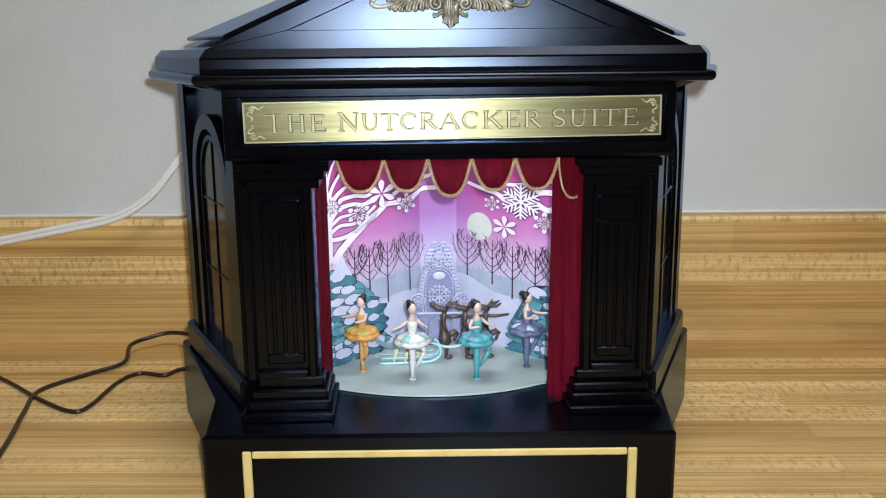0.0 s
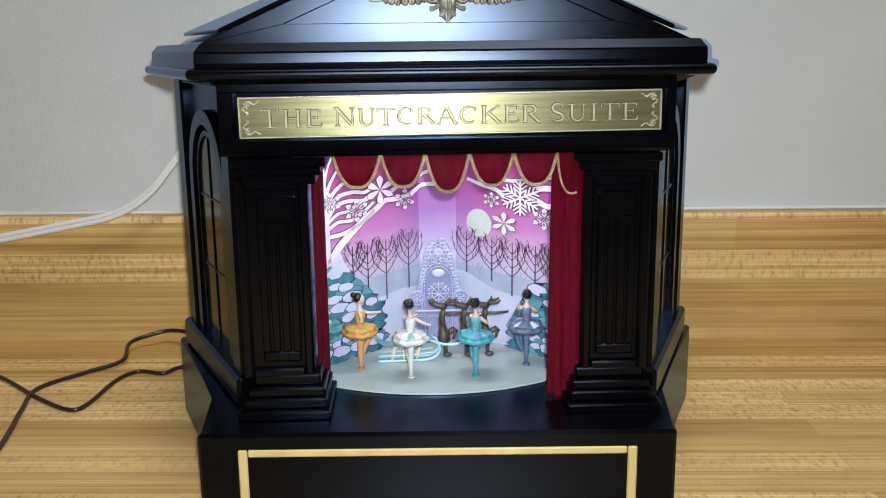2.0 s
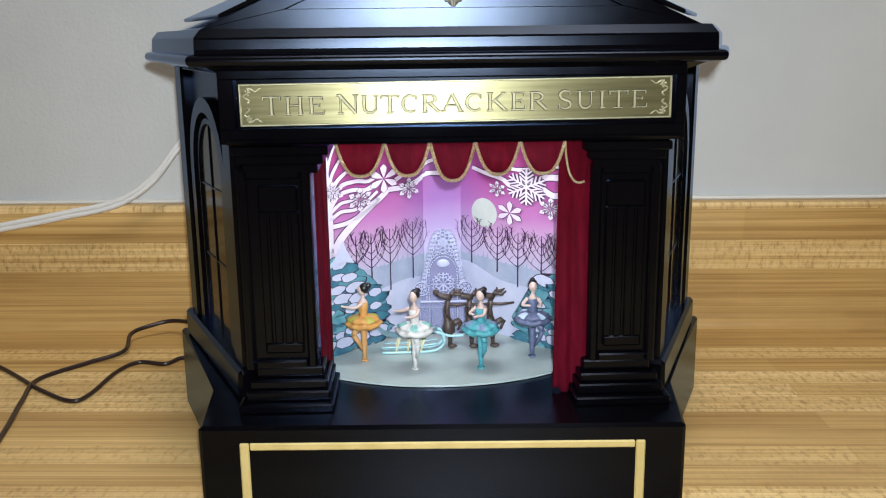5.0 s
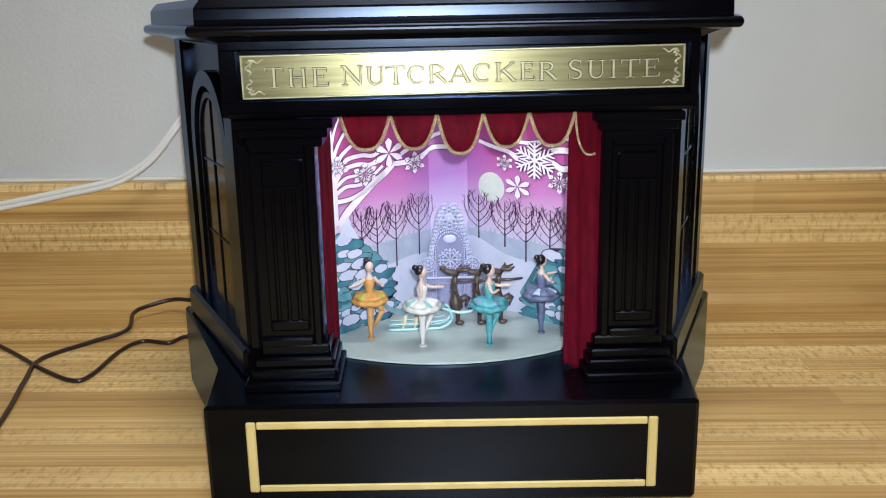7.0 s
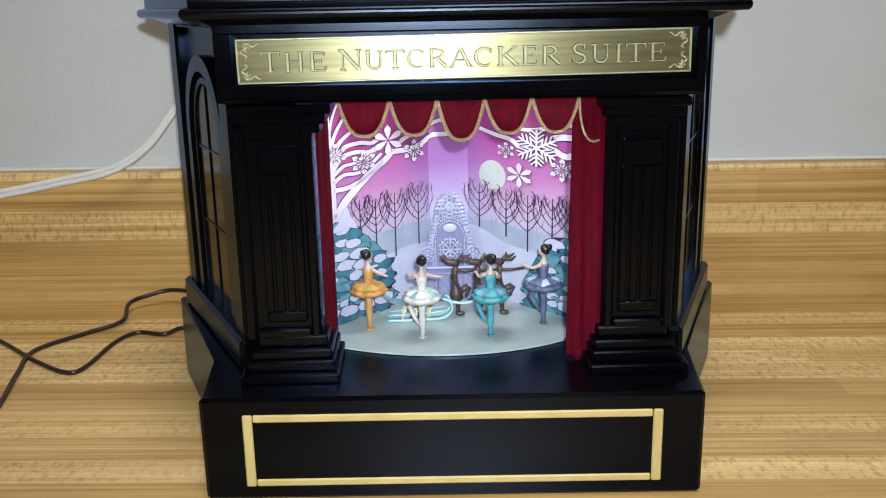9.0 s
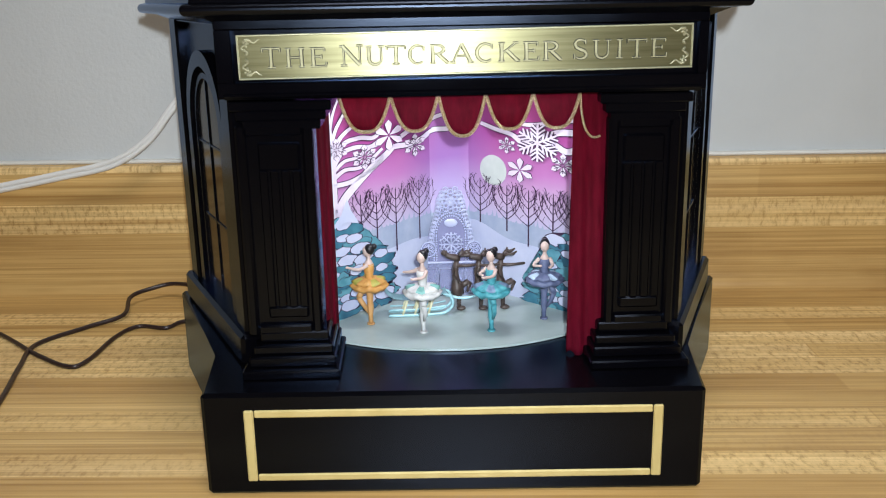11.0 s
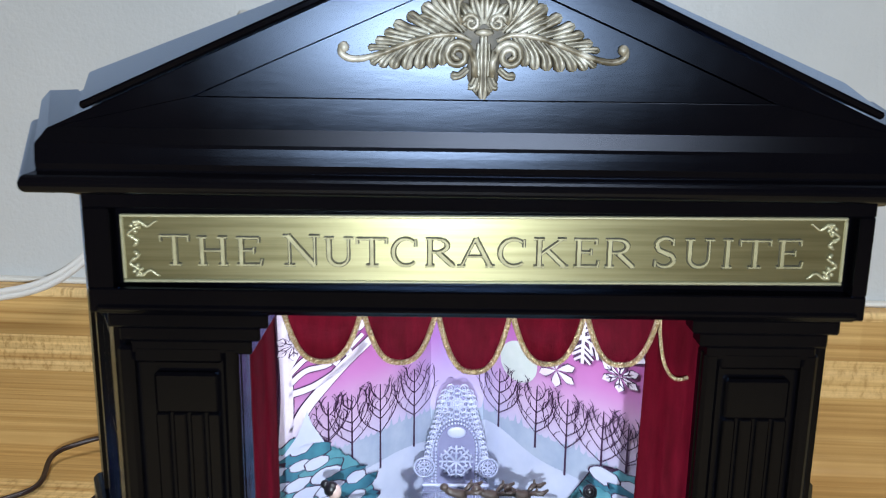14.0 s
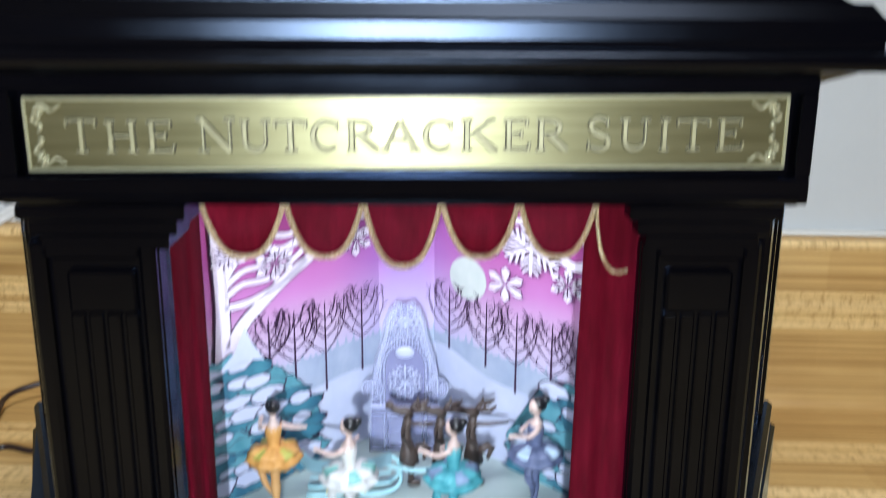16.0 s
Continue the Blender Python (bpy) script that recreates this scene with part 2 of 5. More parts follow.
M_LACE_IN = material("lace_doorway", (0.42, 0.42, 0.66), 0.4, build=mottled((0.24, 0.24, 0.42), (0.30, 0.30, 0.48), 150.0))
M_LACE_HI = material("lace_white_plastic", (0.56, 0.58, 0.74), 0.35, build=mottled((0.38, 0.40, 0.57), (0.47, 0.49, 0.65), 300.0))
for m_lace, a in ((M_LACE, 0.42), (M_LACE_IN, 0.55)):
    m_lace.node_tree.nodes["Principled BSDF"].inputs["Alpha"].default_value = a
M_SLED = material("pale_blue_plastic", (0.34, 0.58, 0.62), 0.35)
M_SLAT = material("pale_yellow_plastic", (0.72, 0.66, 0.42), 0.4)
M_BROWN = material("dark_brown_plastic", (0.045, 0.025, 0.018), 0.4, build=mottled((0.04, 0.027, 0.022), (0.085, 0.06, 0.05), 200.0))
M_SKIN = material("pale_painted_resin", (0.56, 0.42, 0.37), 0.45)
M_HAIR = material("black_paint", (0.01, 0.01, 0.012), 0.3)
M_WHITE_WIRE = material("white_cord_vinyl", (0.74, 0.73, 0.70), 0.4)
M_BLACK_WIRE = material("black_cord_vinyl", (0.022, 0.011, 0.010), 0.35)
M_PLATE = material("ivory_plastic", (0.68, 0.67, 0.62), 0.4)
M_OUTLET = material("aged_plate_plastic", (0.42, 0.42, 0.40), 0.45, build=mottled((0.39, 0.39, 0.37), (0.45, 0.45, 0.43), 30.0))
M_DARK = material("dark_glass", (0.01, 0.01, 0.012), 0.1)
M_DARK.node_tree.nodes["Principled BSDF"].inputs["IOR"].default_value = 1.18


# ---------------------------------------------------------------- mesh helpers
def mesh_object(name, bm, mats, smooth=False):
    me = bpy.data.meshes.new(name)
    bmesh.ops.recalc_face_normals(bm, faces=bm.faces)
    bm.to_mesh(me)
    bm.free()
    for m in (mats if isinstance(mats, (list, tuple)) else [mats]):
        me.materials.append(m)
    if smooth:
        for p in me.polygons:
            p.use_smooth = True
    return new(name, me)


def part(name, bm, mat, parent, label="", smooth=False):
    ob = mesh_object(name, bm, mat, smooth)
    ob.parent = parent
    return tagged(ob, label=label)


def slab(bm, lo, hi, bevel=0.0, m=None, mat=0):
    """A box between two corners, with rounded edges."""
    r = bmesh.ops.create_cube(bm, size=1.0)
    vs = r["verts"]
    for v in vs:
        v.co = Vector([lo[i] + (v.co[i] + 0.5) * (hi[i] - lo[i]) for i in range(3)])
    faces = {f for v in vs for f in v.link_faces}
    if bevel:
        edges = {e for v in vs for e in v.link_edges}
        r = bmesh.ops.bevel(bm, geom=list(edges), offset=bevel, segments=1, affect="EDGES")
        vs = list({v for v in r["verts"]} | {v for v in vs if v.is_valid})
        faces = set(r["faces"]) | {f for f in faces if f.is_valid}
    for f in faces:
        f.material_index = mat
    if m:
        bmesh.ops.transform(bm, matrix=m, verts=vs)
    return bm


def box(lo, hi, bevel=0.0, m=None):
    return slab(bmesh.new(), lo, hi, bevel, m)


def prism(outline, z0, z1, bevel=0.0):
    """A plan outline raised from z0 to z1."""
    bm = bmesh.new()
    low = [bm.verts.new((x, y, z0)) for x, y in outline]
    top = [bm.verts.new((x, y, z1)) for x, y in outline]
    bm.faces.new(low[::-1])
    bm.faces.new(top)
    n = len(outline)
    for i in range(n):
        bm.faces.new((low[i], low[(i + 1) % n], top[(i + 1) % n], top[i]))
    if bevel:
        bmesh.ops.bevel(bm, geom=list(bm.edges), offset=bevel, segments=1, affect="EDGES")
    return bm


def moulding(plan, profile):
    """A profile (outward offset, height) swept round an open plan line, with mitred corners."""
    bm = bmesh.new()
    pts = [Vector(p) for p in plan]
    rows = []
    for i, p in enumerate(pts):
        ds = []
        if i:
            ds.append((p - pts[i - 1]).normalized())
        if i < len(pts) - 1:
            ds.append((pts[i + 1] - p).normalized())
        ns = [Vector((d.y, -d.x)) for d in ds]
        n = sum(ns, Vector((0, 0))).normalized()
        k = 1 / max(0.3, n.dot(ns[0]))
        rows.append([bm.verts.new((p.x + n.x * o * k, p.y + n.y * o * k, z)) for o, z in profile])
    m = len(profile)
    for a, b in zip(rows, rows[1:]):
        for j in range(m):
            bm.faces.new((a[j], b[j], b[(j + 1) % m], a[(j + 1) % m]))
    bm.faces.new(rows[0])
    bm.faces.new(rows[-1][::-1])
    return bm


def tube(bm, pts, radius, sides=8, mat=0, caps=True):
    """A round rod along points; radius is one number or one for each point."""
    pts = [Vector(p) for p in pts]
    rings = []
    up = Vector((0.13, 0.21, 0.97)).normalized()
    for i, p in enumerate(pts):
        d = (pts[min(i + 1, len(pts) - 1)] - pts[max(i - 1, 0)]).normalized()
        s = d.cross(up)
        if s.length < 0.05:
            s = d.cross(Vector((1, 0, 0)))
        s.normalize()
        u = s.cross(d)
        r = float(radius[i] if isinstance(radius, (list, tuple)) else radius)
        rings.append([bm.verts.new(p + r * (math.cos(2 * math.pi * k / sides) * s + math.sin(2 * math.pi * k / sides) * u)) for k in range(sides)])
    for a, b in zip(rings, rings[1:]):
        for k in range(sides):
            f = bm.faces.new((a[k], a[(k + 1) % sides], b[(k + 1) % sides], b[k]))
            f.material_index, f.smooth = mat, True
    if caps:
        for ring in (rings[0][::-1], rings[-1]):
            f = bm.faces.new(ring)
            f.material_index = mat
    return bm


def smooth_line(pts, n=8):
    """Catmull-Rom through the points."""
    p = [Vector(q) for q in pts]
    p = [2 * p[0] - p[1]] + p + [2 * p[-1] - p[-2]]
    out = []
    for i in range(1, len(p) - 2):
        for k in range(n):
            t = k / n
            a, b, c, d = p[i - 1:i + 3]
            out.append(0.5 * ((2 * b) + (c - a) * t + (2 * a - 5 * b + 4 * c - d) * t * t + (3 * b - a - 3 * c + d) * t ** 3))
    out.append(p[-2])
    return out


def ball(bm, c, r, mat=0, sx=1.0, sy=1.0, sz=1.0, u=10, v=7):
    res = bmesh.ops.create_uvsphere(bm, u_segments=u, v_segments=v, radius=r)
    for w in res["verts"]:
        w.co = Vector((w.co.x * sx, w.co.y * sy, w.co.z * sz)) + Vector(c)
    for f in {f for w in res["verts"] for f in w.link_faces}:
        f.material_index, f.smooth = mat, True


# ---------------------------------------------------------------- the setting
WALL_YAW = -3.5
COUNTER = -0.0114
setting = pose(0.25, 0.2745, COUNTER, 0, 0, WALL_YAW)


def set_piece(name, bm, mat, label, category):
    ob = mesh_object(name, bm, mat)
    ob.matrix_world = setting
    return tagged(ob, label=label, category=category, kind="structure")


# counter and backsplash in one coved sheet of laminate
def coved_sheet():
    bm = bmesh.new()
    line = [(-1.6, 0.0), (-0.9, 0.0), (-0.4, 0.0), (-0.014, 0.0)]
    line += [(-0.014 + 0.014 * math.sin(a), 0.014 - 0.014 * math.cos(a)) for a in (0.3, 0.6, 0.9, 1.2, math.pi / 2)]
    line += [(0.0, 0.06), (0.0, 0.1036), (0.0012, 0.1066), (0.004, 0.1076), (0.021, 0.1076)]
    rows = [[bm.verts.new((x, y, z)) for y, z in line] for x in (-1.7, -0.8, 0.0, 1.2)]
    for a, b in zip(rows, rows[1:]):
        for i in range(len(line) - 1):
            bm.faces.new((a[i], b[i], b[i + 1], a[i + 1])).smooth = True
    return bm


counter = set_piece("countertop", coved_sheet(), M_LAM, "yellow butcher-block laminate countertop with coved backsplash", "countertop")
set_piece("wall_back", box((-1.7, 0.02, -0.9), (1.2, 0.12, 1.6)), M_WALL, "off-white painted plaster wall with uneven texture", "wall")
set_piece("caulk_trim", box((-1.7, 0.0125, 0.1077), (1.2, 0.0199, 0.1106), 0.001), M_PLATE, "white caulk line along the backsplash top", "trim")
# unseen room shell, darkened so the lacquer mirrors a dim kitchen
set_piece("wall_left", box((-1.8, -2.2, -0.9), (-1.7, 0.12, 1.6)), M_ROOM_DIM, "unseen side wall, coloured dark for a dim room", "wall")
set_piece("wall_right", box((1.2, -2.2, -0.9), (1.3, 0.12, 1.6)), M_ROOM_DIM, "unseen side wall, coloured dark for a dim room", "wall")
set_piece("wall_front", box((-1.8, -2.3, -0.9), (1.3, -2.2, 1.6)), M_ROOM_DIM, "unseen wall across the kitchen, coloured dark for a dim room", "wall")
set_piece("floor", box((-1.8, -2.3, -1.0), (1.3, 0.12, -0.9)), M_ROOM_DIM, "unseen kitchen floor, coloured dark for a dim room", "floor")
set_piece("ceiling", box((-1.8, -2.3, 2.3), (1.3, 0.12, 2.4)), M_CEILING, "plain white ceiling", "ceiling")
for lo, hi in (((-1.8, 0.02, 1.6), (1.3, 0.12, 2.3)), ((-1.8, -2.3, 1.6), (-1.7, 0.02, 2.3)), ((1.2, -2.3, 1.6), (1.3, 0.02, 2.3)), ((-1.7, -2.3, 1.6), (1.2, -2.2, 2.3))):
    set_piece("wall_top", box(lo, hi), M_ROOM_DIM, "unseen upper wall, coloured dark for a dim room", "wall")

# ---------------------------------------------------------------- the musical theatre box
theatre = tagged(new("music_box"), "black lacquered wooden theatre music box with brass plaque, on the counter", "music box")
TOP = 0.0426  # top of the base
BASE = [(-0.1324, -0.0268), (0.1114, -0.0363), (0.1171, 0.0198), (0.1723, 0.1415), (-0.1802, 0.1400), (-0.1330, 0.0236)]
base = part("base", prism(BASE, COUNTER, TOP, 0.0018), M_BLACK, theatre, "black lacquered plinth base with angled sides")


# gold strips on the base's front
front_dir = Vector((BASE[1][0] - BASE[0][0], BASE[1][1] - BASE[0][1], 0))
fm = Matrix.Translation((BASE[0][0], BASE[0][1], 0)) @ pose(0, 0, 0, 0, 0, math.degrees(math.atan2(front_dir.y, front_dir.x)))
for lo, hi in (((0.0205, -0.0012, -0.0037), (0.0253, 0.002, 0.0342)), ((0.2190, -0.0012, -0.0037), (0.2238, 0.002, 0.0342)), ((0.0256, -0.001, 0.0303), (0.2187, 0.002, 0.0342)), ((0.0256, -0.001, -0.0037), (0.2187, 0.002, 0.0))):
    part("gold_strip", box(lo, hi, 0.0006, fm), M_GOLD, base, "flat gold inlay strip")

# body: angled side walls, back wall
BODY_L = [(-0.1130, 0.012), (-0.1660, 0.127)]
BODY_R = [(0.1075, 0.012), (0.1572, 0.127)]
part("back_wall", prism([(-0.1645, 0.1325), (0.1560, 0.1325), (0.1572, 0.1375), (-0.1660, 0.1375)], TOP, 0.219), M_BLACK, theatre)


def side_wall(line, sign):
    """An angled side with a blind arched window between corner posts."""
    p, q = Vector(line[0]), Vector(line[1])
    d = (q - p).normalized()
    length = (q - p).length
    n = Vector((d.y, -d.x)) * sign  # outward
    m = Matrix(((d.x, n.x, 0, p.x), (d.y, n.y, 0, p.y), (0, 0, 1, 0), (0, 0, 0, 1)))
    wall = part("side_wall", box((0, -0.008, TOP), (length, -0.003, 0.219), 0.0, m), M_BLACK, theatre)
    for a, b in ((-0.001, 0.017), (length - 0.017, length + 0.001)):
        part("corner_post", box((a, -0.007, TOP), (b, 0.0025, 0.219), 0.0015, m), M_BLACK, theatre)
    part("skirting", box((-0.004, -0.006, TOP), (length + 0.005, 0.006, TOP + 0.017), 0.002, m), M_BLACK, wall)
    c = length * 0.49
    for name, r0, r1, off in (("arch_moulding", 0.0335, 0.0420, 0.0012), ("inner_arch", 0.0270, 0.0300, -0.0006)):
        bm = bmesh.new()
        z0, zc = TOP + 0.017, 0.158
        pa = [(c - r0, z0)] + [(c - r0 * math.cos(a), zc + r0 * math.sin(a)) for a in np.linspace(0, math.pi, 17)] + [(c + r0, z0)]
        pb = [(c - r1, z0)] + [(c - r1 * math.cos(a), zc + r1 * math.sin(a)) for a in np.linspace(0, math.pi, 17)] + [(c + r1, z0)]
        f, g = [[bm.verts.new((u, off, z)) for u, z in s] for s in (pa, pb)]
        f2, g2 = [[bm.verts.new((u, -0.004, z)) for u, z in s] for s in (pa, pb)]
        for i in range(len(pa) - 1):
            bm.faces.new((f[i], f[i + 1], g[i + 1], g[i]))
            bm.faces.new((g[i], g[i + 1], g2[i + 1], g2[i]))
            bm.faces.new((f[i], f2[i], f2[i + 1], f[i + 1]))
        bmesh.ops.transform(bm, matrix=m, verts=bm.verts)
        part(name, bm, M_BLACK, wall)
    pane = [(c - 0.0268, TOP + 0.017)] + [(c - 0.0268 * math.cos(a), 0.158 + 0.0268 * math.sin(a)) for a in np.linspace(0, math.pi, 17)] + [(c + 0.0268, TOP + 0.017)]
    bm = prism(pane, 0.0018, 0.0032)
    bmesh.ops.transform(bm, matrix=m @ pose(0, 0, 0, 90), verts=bm.verts)
    part("window_pane", bm, M_DARK, wall, "glossy black blind window pane")
    part("glazing_bar", box((c - 0.0006, -0.0019, TOP + 0.017), (c + 0.0006, -0.0010, 0.184), 0, m), M_BLACK, wall)
    for z in (0.105, 0.148):
        part("glazing_bar", box((c - 0.0268, -0.0019, z), (c + 0.0268, -0.0012, z + 0.0010), 0, m), M_BLACK, wall)


side_wall(BODY_L, -1)
side_wall(BODY_R, 1)

# frieze with its framed plaque
part("frieze", box((-0.1160, 0.0015, 0.1811), (0.1128, 0.022, 0.219), 0.002), M_BLACK, theatre)
for lo, hi in (((-0.1160, -0.005, 0.2125), (0.1128, 0.0014, 0.2185)), ((-0.1160, -0.005, 0.1811), (0.1128, 0.0014, 0.1885)), ((-0.1160, -0.005, 0.1885), (-0.1085, 0.0014, 0.2125)), ((0.1085, -0.005, 0.1885), (0.1128, 0.0014, 0.2125))):
    part("frieze_rail", box(lo, hi, 0.0004), M_BLACK, theatre)
part("frieze_bead", box((-0.1148, -0.0058, 0.1806), (0.1116, 0.004, 0.1846), 0.0017), M_BLACK, theatre)

plaque = part("plaque", box((-0.1067, -0.0008, -0.0102), (0.1067, 0.0012, 0.0102), 0.0004), M_BRASS, theatre, "brushed brass plaque with raised lettering")
plaque.matrix_local = pose(0, 0, 0.2005, 0, -0.43, 0)
for lo, hi in (((-0.1066, -0.0015, 0.0094), (0.1066, 0.0, 0.0103)), ((-0.1066, -0.0015, -0.0103), (0.1066, 0.0, -0.0094)), ((-0.1066, -0.0015, -0.0094), (-0.1057, 0.0, 0.0094)), ((0.1057, -0.0015, -0.0094), (0.1066, 0.0, 0.0094))):
    part("plaque_rim", box(lo, hi, 0.0003), M_BRASS_LIT, plaque)


# roman capitals as strokes in a unit square: points, width at the start and at the end (1 thick, 0 thin)
def bowl(cx, cz, rx, rz, a0, a1, n=12):
    return [(cx + rx * math.cos(radians(a)), cz + rz * math.sin(radians(a))) for a in np.linspace(a0, a1, n)]


def serif(x, z, w=0.15):
    return ([(x - w, z), (x + w, z)], 0, 0)


GLYPHS = {
    "T": [([(0.5, 0), (0.5, 1)], 1, 1), ([(0.02, 0.96), (0.98, 0.96)], 0, 0), ([(0.04, 0.78), (0.03, 1)], 0, 0), ([(0.96, 0.78), (0.97, 1)], 0, 0), serif(0.5, 0.02, 0.2)],
    "H": [([(0.18, 0), (0.18, 1)], 1, 1), ([(0.82, 0), (0.82, 1)], 1, 1), ([(0.18, 0.52), (0.82, 0.52)], 0, 0), serif(0.18, 0.02), serif(0.18, 0.98), serif(0.82, 0.02), serif(0.82, 0.98)],
    "E": [([(0.22, 0), (0.22, 1)], 1, 1), ([(0.04, 0.97), (0.88, 0.97)], 0, 0), ([(0.22, 0.53), (0.68, 0.53)], 0, 0), ([(0.04, 0.03), (0.94, 0.03)], 0, 0), ([(0.87, 0.8), (0.87, 1)], 0, 0), ([(0.68, 0.42), (0.68, 0.64)], 0, 0), ([(0.97, 0.24), (0.92, 0)], 0, 0)],
    "N": [([(0.16, 0), (0.16, 1)], 0, 0), ([(0.86, 0), (0.86, 1)], 0, 0), ([(0.12, 1), (0.86, 0)], 1, 1), serif(0.16, 0.02), serif(0.1, 0.98, 0.12), serif(0.86, 0.98)],
    "U": [([(0.2, 1), (0.2, 0.34)] + bowl(0.5, 0.34, 0.3, 0.31, 190, 350) + [(0.8, 0.34), (0.8, 1)], 1, 0), serif(0.2, 0.98), serif(0.8, 0.98)],
    "C": [(bowl(0.54, 0.5, 0.46, 0.47, 50, 180, 10), 0, 1), (bowl(0.54, 0.5, 0.46, 0.47, 180, 312, 10), 1, 0), ([(0.88, 0.68), (0.88, 0.96)], 0, 0)],
    "R": [([(0.2, 0), (0.2, 1)], 1, 1), ([(0.06, 0.97), (0.45, 0.97)], 0, 0), (bowl(0.42, 0.74, 0.34, 0.23, 90, 0, 7), 0, 1), (bowl(0.42, 0.74, 0.34, 0.23, 0, -90, 7), 1, 0), ([(0.22, 0.51), (0.45, 0.51)], 0, 0), ([(0.46, 0.5), (0.94, 0.02)], 1, 1), serif(0.2, 0.02), serif(0.94, 0.02, 0.08)],
    "A": [([(0.1, 0), (0.48, 1)], 0, 0), ([(0.48, 1), (0.88, 0)], 1, 1), ([(0.24, 0.36), (0.72, 0.36)], 0, 0), serif(0.1, 0.02, 0.12), serif(0.88, 0.02, 0.13)],
    "K": [([(0.18, 0), (0.18, 1)], 1, 1), ([(0.24, 0.46), (0.82, 0.98)], 0, 0), ([(0.4, 0.6), (0.9, 0.02)], 1, 1), serif(0.18, 0.02), serif(0.18, 0.98), serif(0.82, 0.98, 0.13), serif(0.9, 0.02, 0.12)],
    "S": [(bowl(0.5, 0.74, 0.36, 0.23, 40, 180, 9), 0, 1), ([(0.14, 0.74), (0.24, 0.58), (0.5, 0.49), (0.78, 0.4), (0.88, 0.25)], 1, 1), (bowl(0.5, 0.25, 0.38, 0.22, 0, -145, 9), 1, 0), ([(0.82, 0.74), (0.82, 0.97)], 0, 0), ([(0.1, 0.26), (0.1, 0.03)], 0, 0)],
    "I": [([(0.5, 0), (0.5, 1)], 1, 1), ([(0.05, 0.02), (0.95, 0.02)], 0, 0), ([(0.05, 0.98), (0.95, 0.98)], 0, 0)],
}


def stroke(bm, pts, w0, w1, y0, y1):
    """A raised stroke with a sloping edge, from the plate (y0) up to its face (y1)."""
    n = len(pts)
    rows = []
    for i, (x, z) in enumerate(pts):
        a, b = pts[max(i - 1, 0)], pts[min(i + 1, n - 1)]
        dx, dz = b[0] - a[0], b[1] - a[1]
        k = math.hypot(dx, dz) or 1
        w = (w0 + (w1 - w0) * i / max(1, n - 1)) / 2
        nx, nz = -dz / k, dx / k
        rows.append([bm.verts.new((x + nx * w * g, y, z + nz * w * g)) for g, y in ((1.0, y0), (0.72, y1), (-0.72, y1), (-1.0, y0))])
    for a, b in zip(rows, rows[1:]):
        for k in range(3):
            bm.faces.new((a[k], a[k + 1], b[k + 1], b[k]))
    bm.faces.new(rows[0])
    bm.faces.new(rows[-1][::-1])


def letter(ch, x, w, foot, h):
    # dark patina outline under each letter, widened to paint in the relief's shadow
    for name, mat, grow, y0, y1 in (("letter_patina_shade", M_PATINA_SHADE, 0.0008, -0.0006, -0.00088), ("letter", M_LETTER, 0.0, -0.0006, -0.0017)):
        bm = bmesh.new()
        for k, (pts, a, b) in enumerate(GLYPHS[ch]):
            line = [(x + w * px, foot + h * pz) for px, pz in pts]
            stroke(bm, line, 0.00058 + 0.00092 * a + grow, 0.00058 + 0.00092 * b + grow, y0, y1 - 0.000015 * k)
        part(name, bm, mat, plaque)


# letters as (character, left edge, width, tall) on the plaque, in millimetres
LETTERS = [("T", -95.4, 8.8, 1), ("H", -84.6, 9.4, 0), ("E", -73.2, 8.0, 0), ("N", -59.0, 10.6, 1), ("U", -47.6, 9.6, 0), ("T", -37.6, 9.2, 0), ("C", -27.4, 8.2, 0), ("R", -17.8, 9.2, 0), ("A", -7.8, 11.0, 0), ("C", 4, 8.8, 0), ("K", 14.4, 10.4, 0), ("E", 26.2, 7.9, 0), ("R", 35.2, 9.3, 0), ("S", 49.8, 7.2, 1), ("U", 58.7, 9.6, 0), ("I", 70.2, 3.2, 0), ("T", 75.2, 9.6, 0), ("E", 86.2, 8.2, 0)]
for ch, x, w, tall in LETTERS:
    letter(ch, x / 1000, w / 1000, -0.0050, 0.0092 if tall else 0.0086)
for sx in (-1, 1):
    for sz in (-1, 1):
        bm = bmesh.new()
        pts = [(sx * (0.1030 - 0.0014 * math.sin(t * 9)), -0.0012, sz * (0.0008 + 0.0068 * t)) for t in np.linspace(0, 1, 18)]
        tube(bm, pts, 0.00045, 5)
        tube(bm, [(sx * (0.1026 - 0.0068 * t), -0.0012, sz * (0.0074 + 0.0008 * math.sin(t * 8))) for t in np.linspace(0, 1, 12)], [0.0006 - 0.0003 * t for t in np.linspace(0, 1, 12)], 5)
        for k in range(4):
            ball(bm, (sx * (0.1022 + 0.0010 * (k % 2)), -0.0012, sz * (0.0015 + k * 0.0018)), 0.0007, u=6, v=4)
        for k in range(5):
            a = k * 1.256
            ball(bm, (sx * (0.1020 + 0.0011 * math.cos(a)), -0.0012, sz * (0.0070 + 0.0011 * math.sin(a))), 0.0006, u=6, v=4)
        part("scroll", bm, M_BRASS_LIT, plaque)

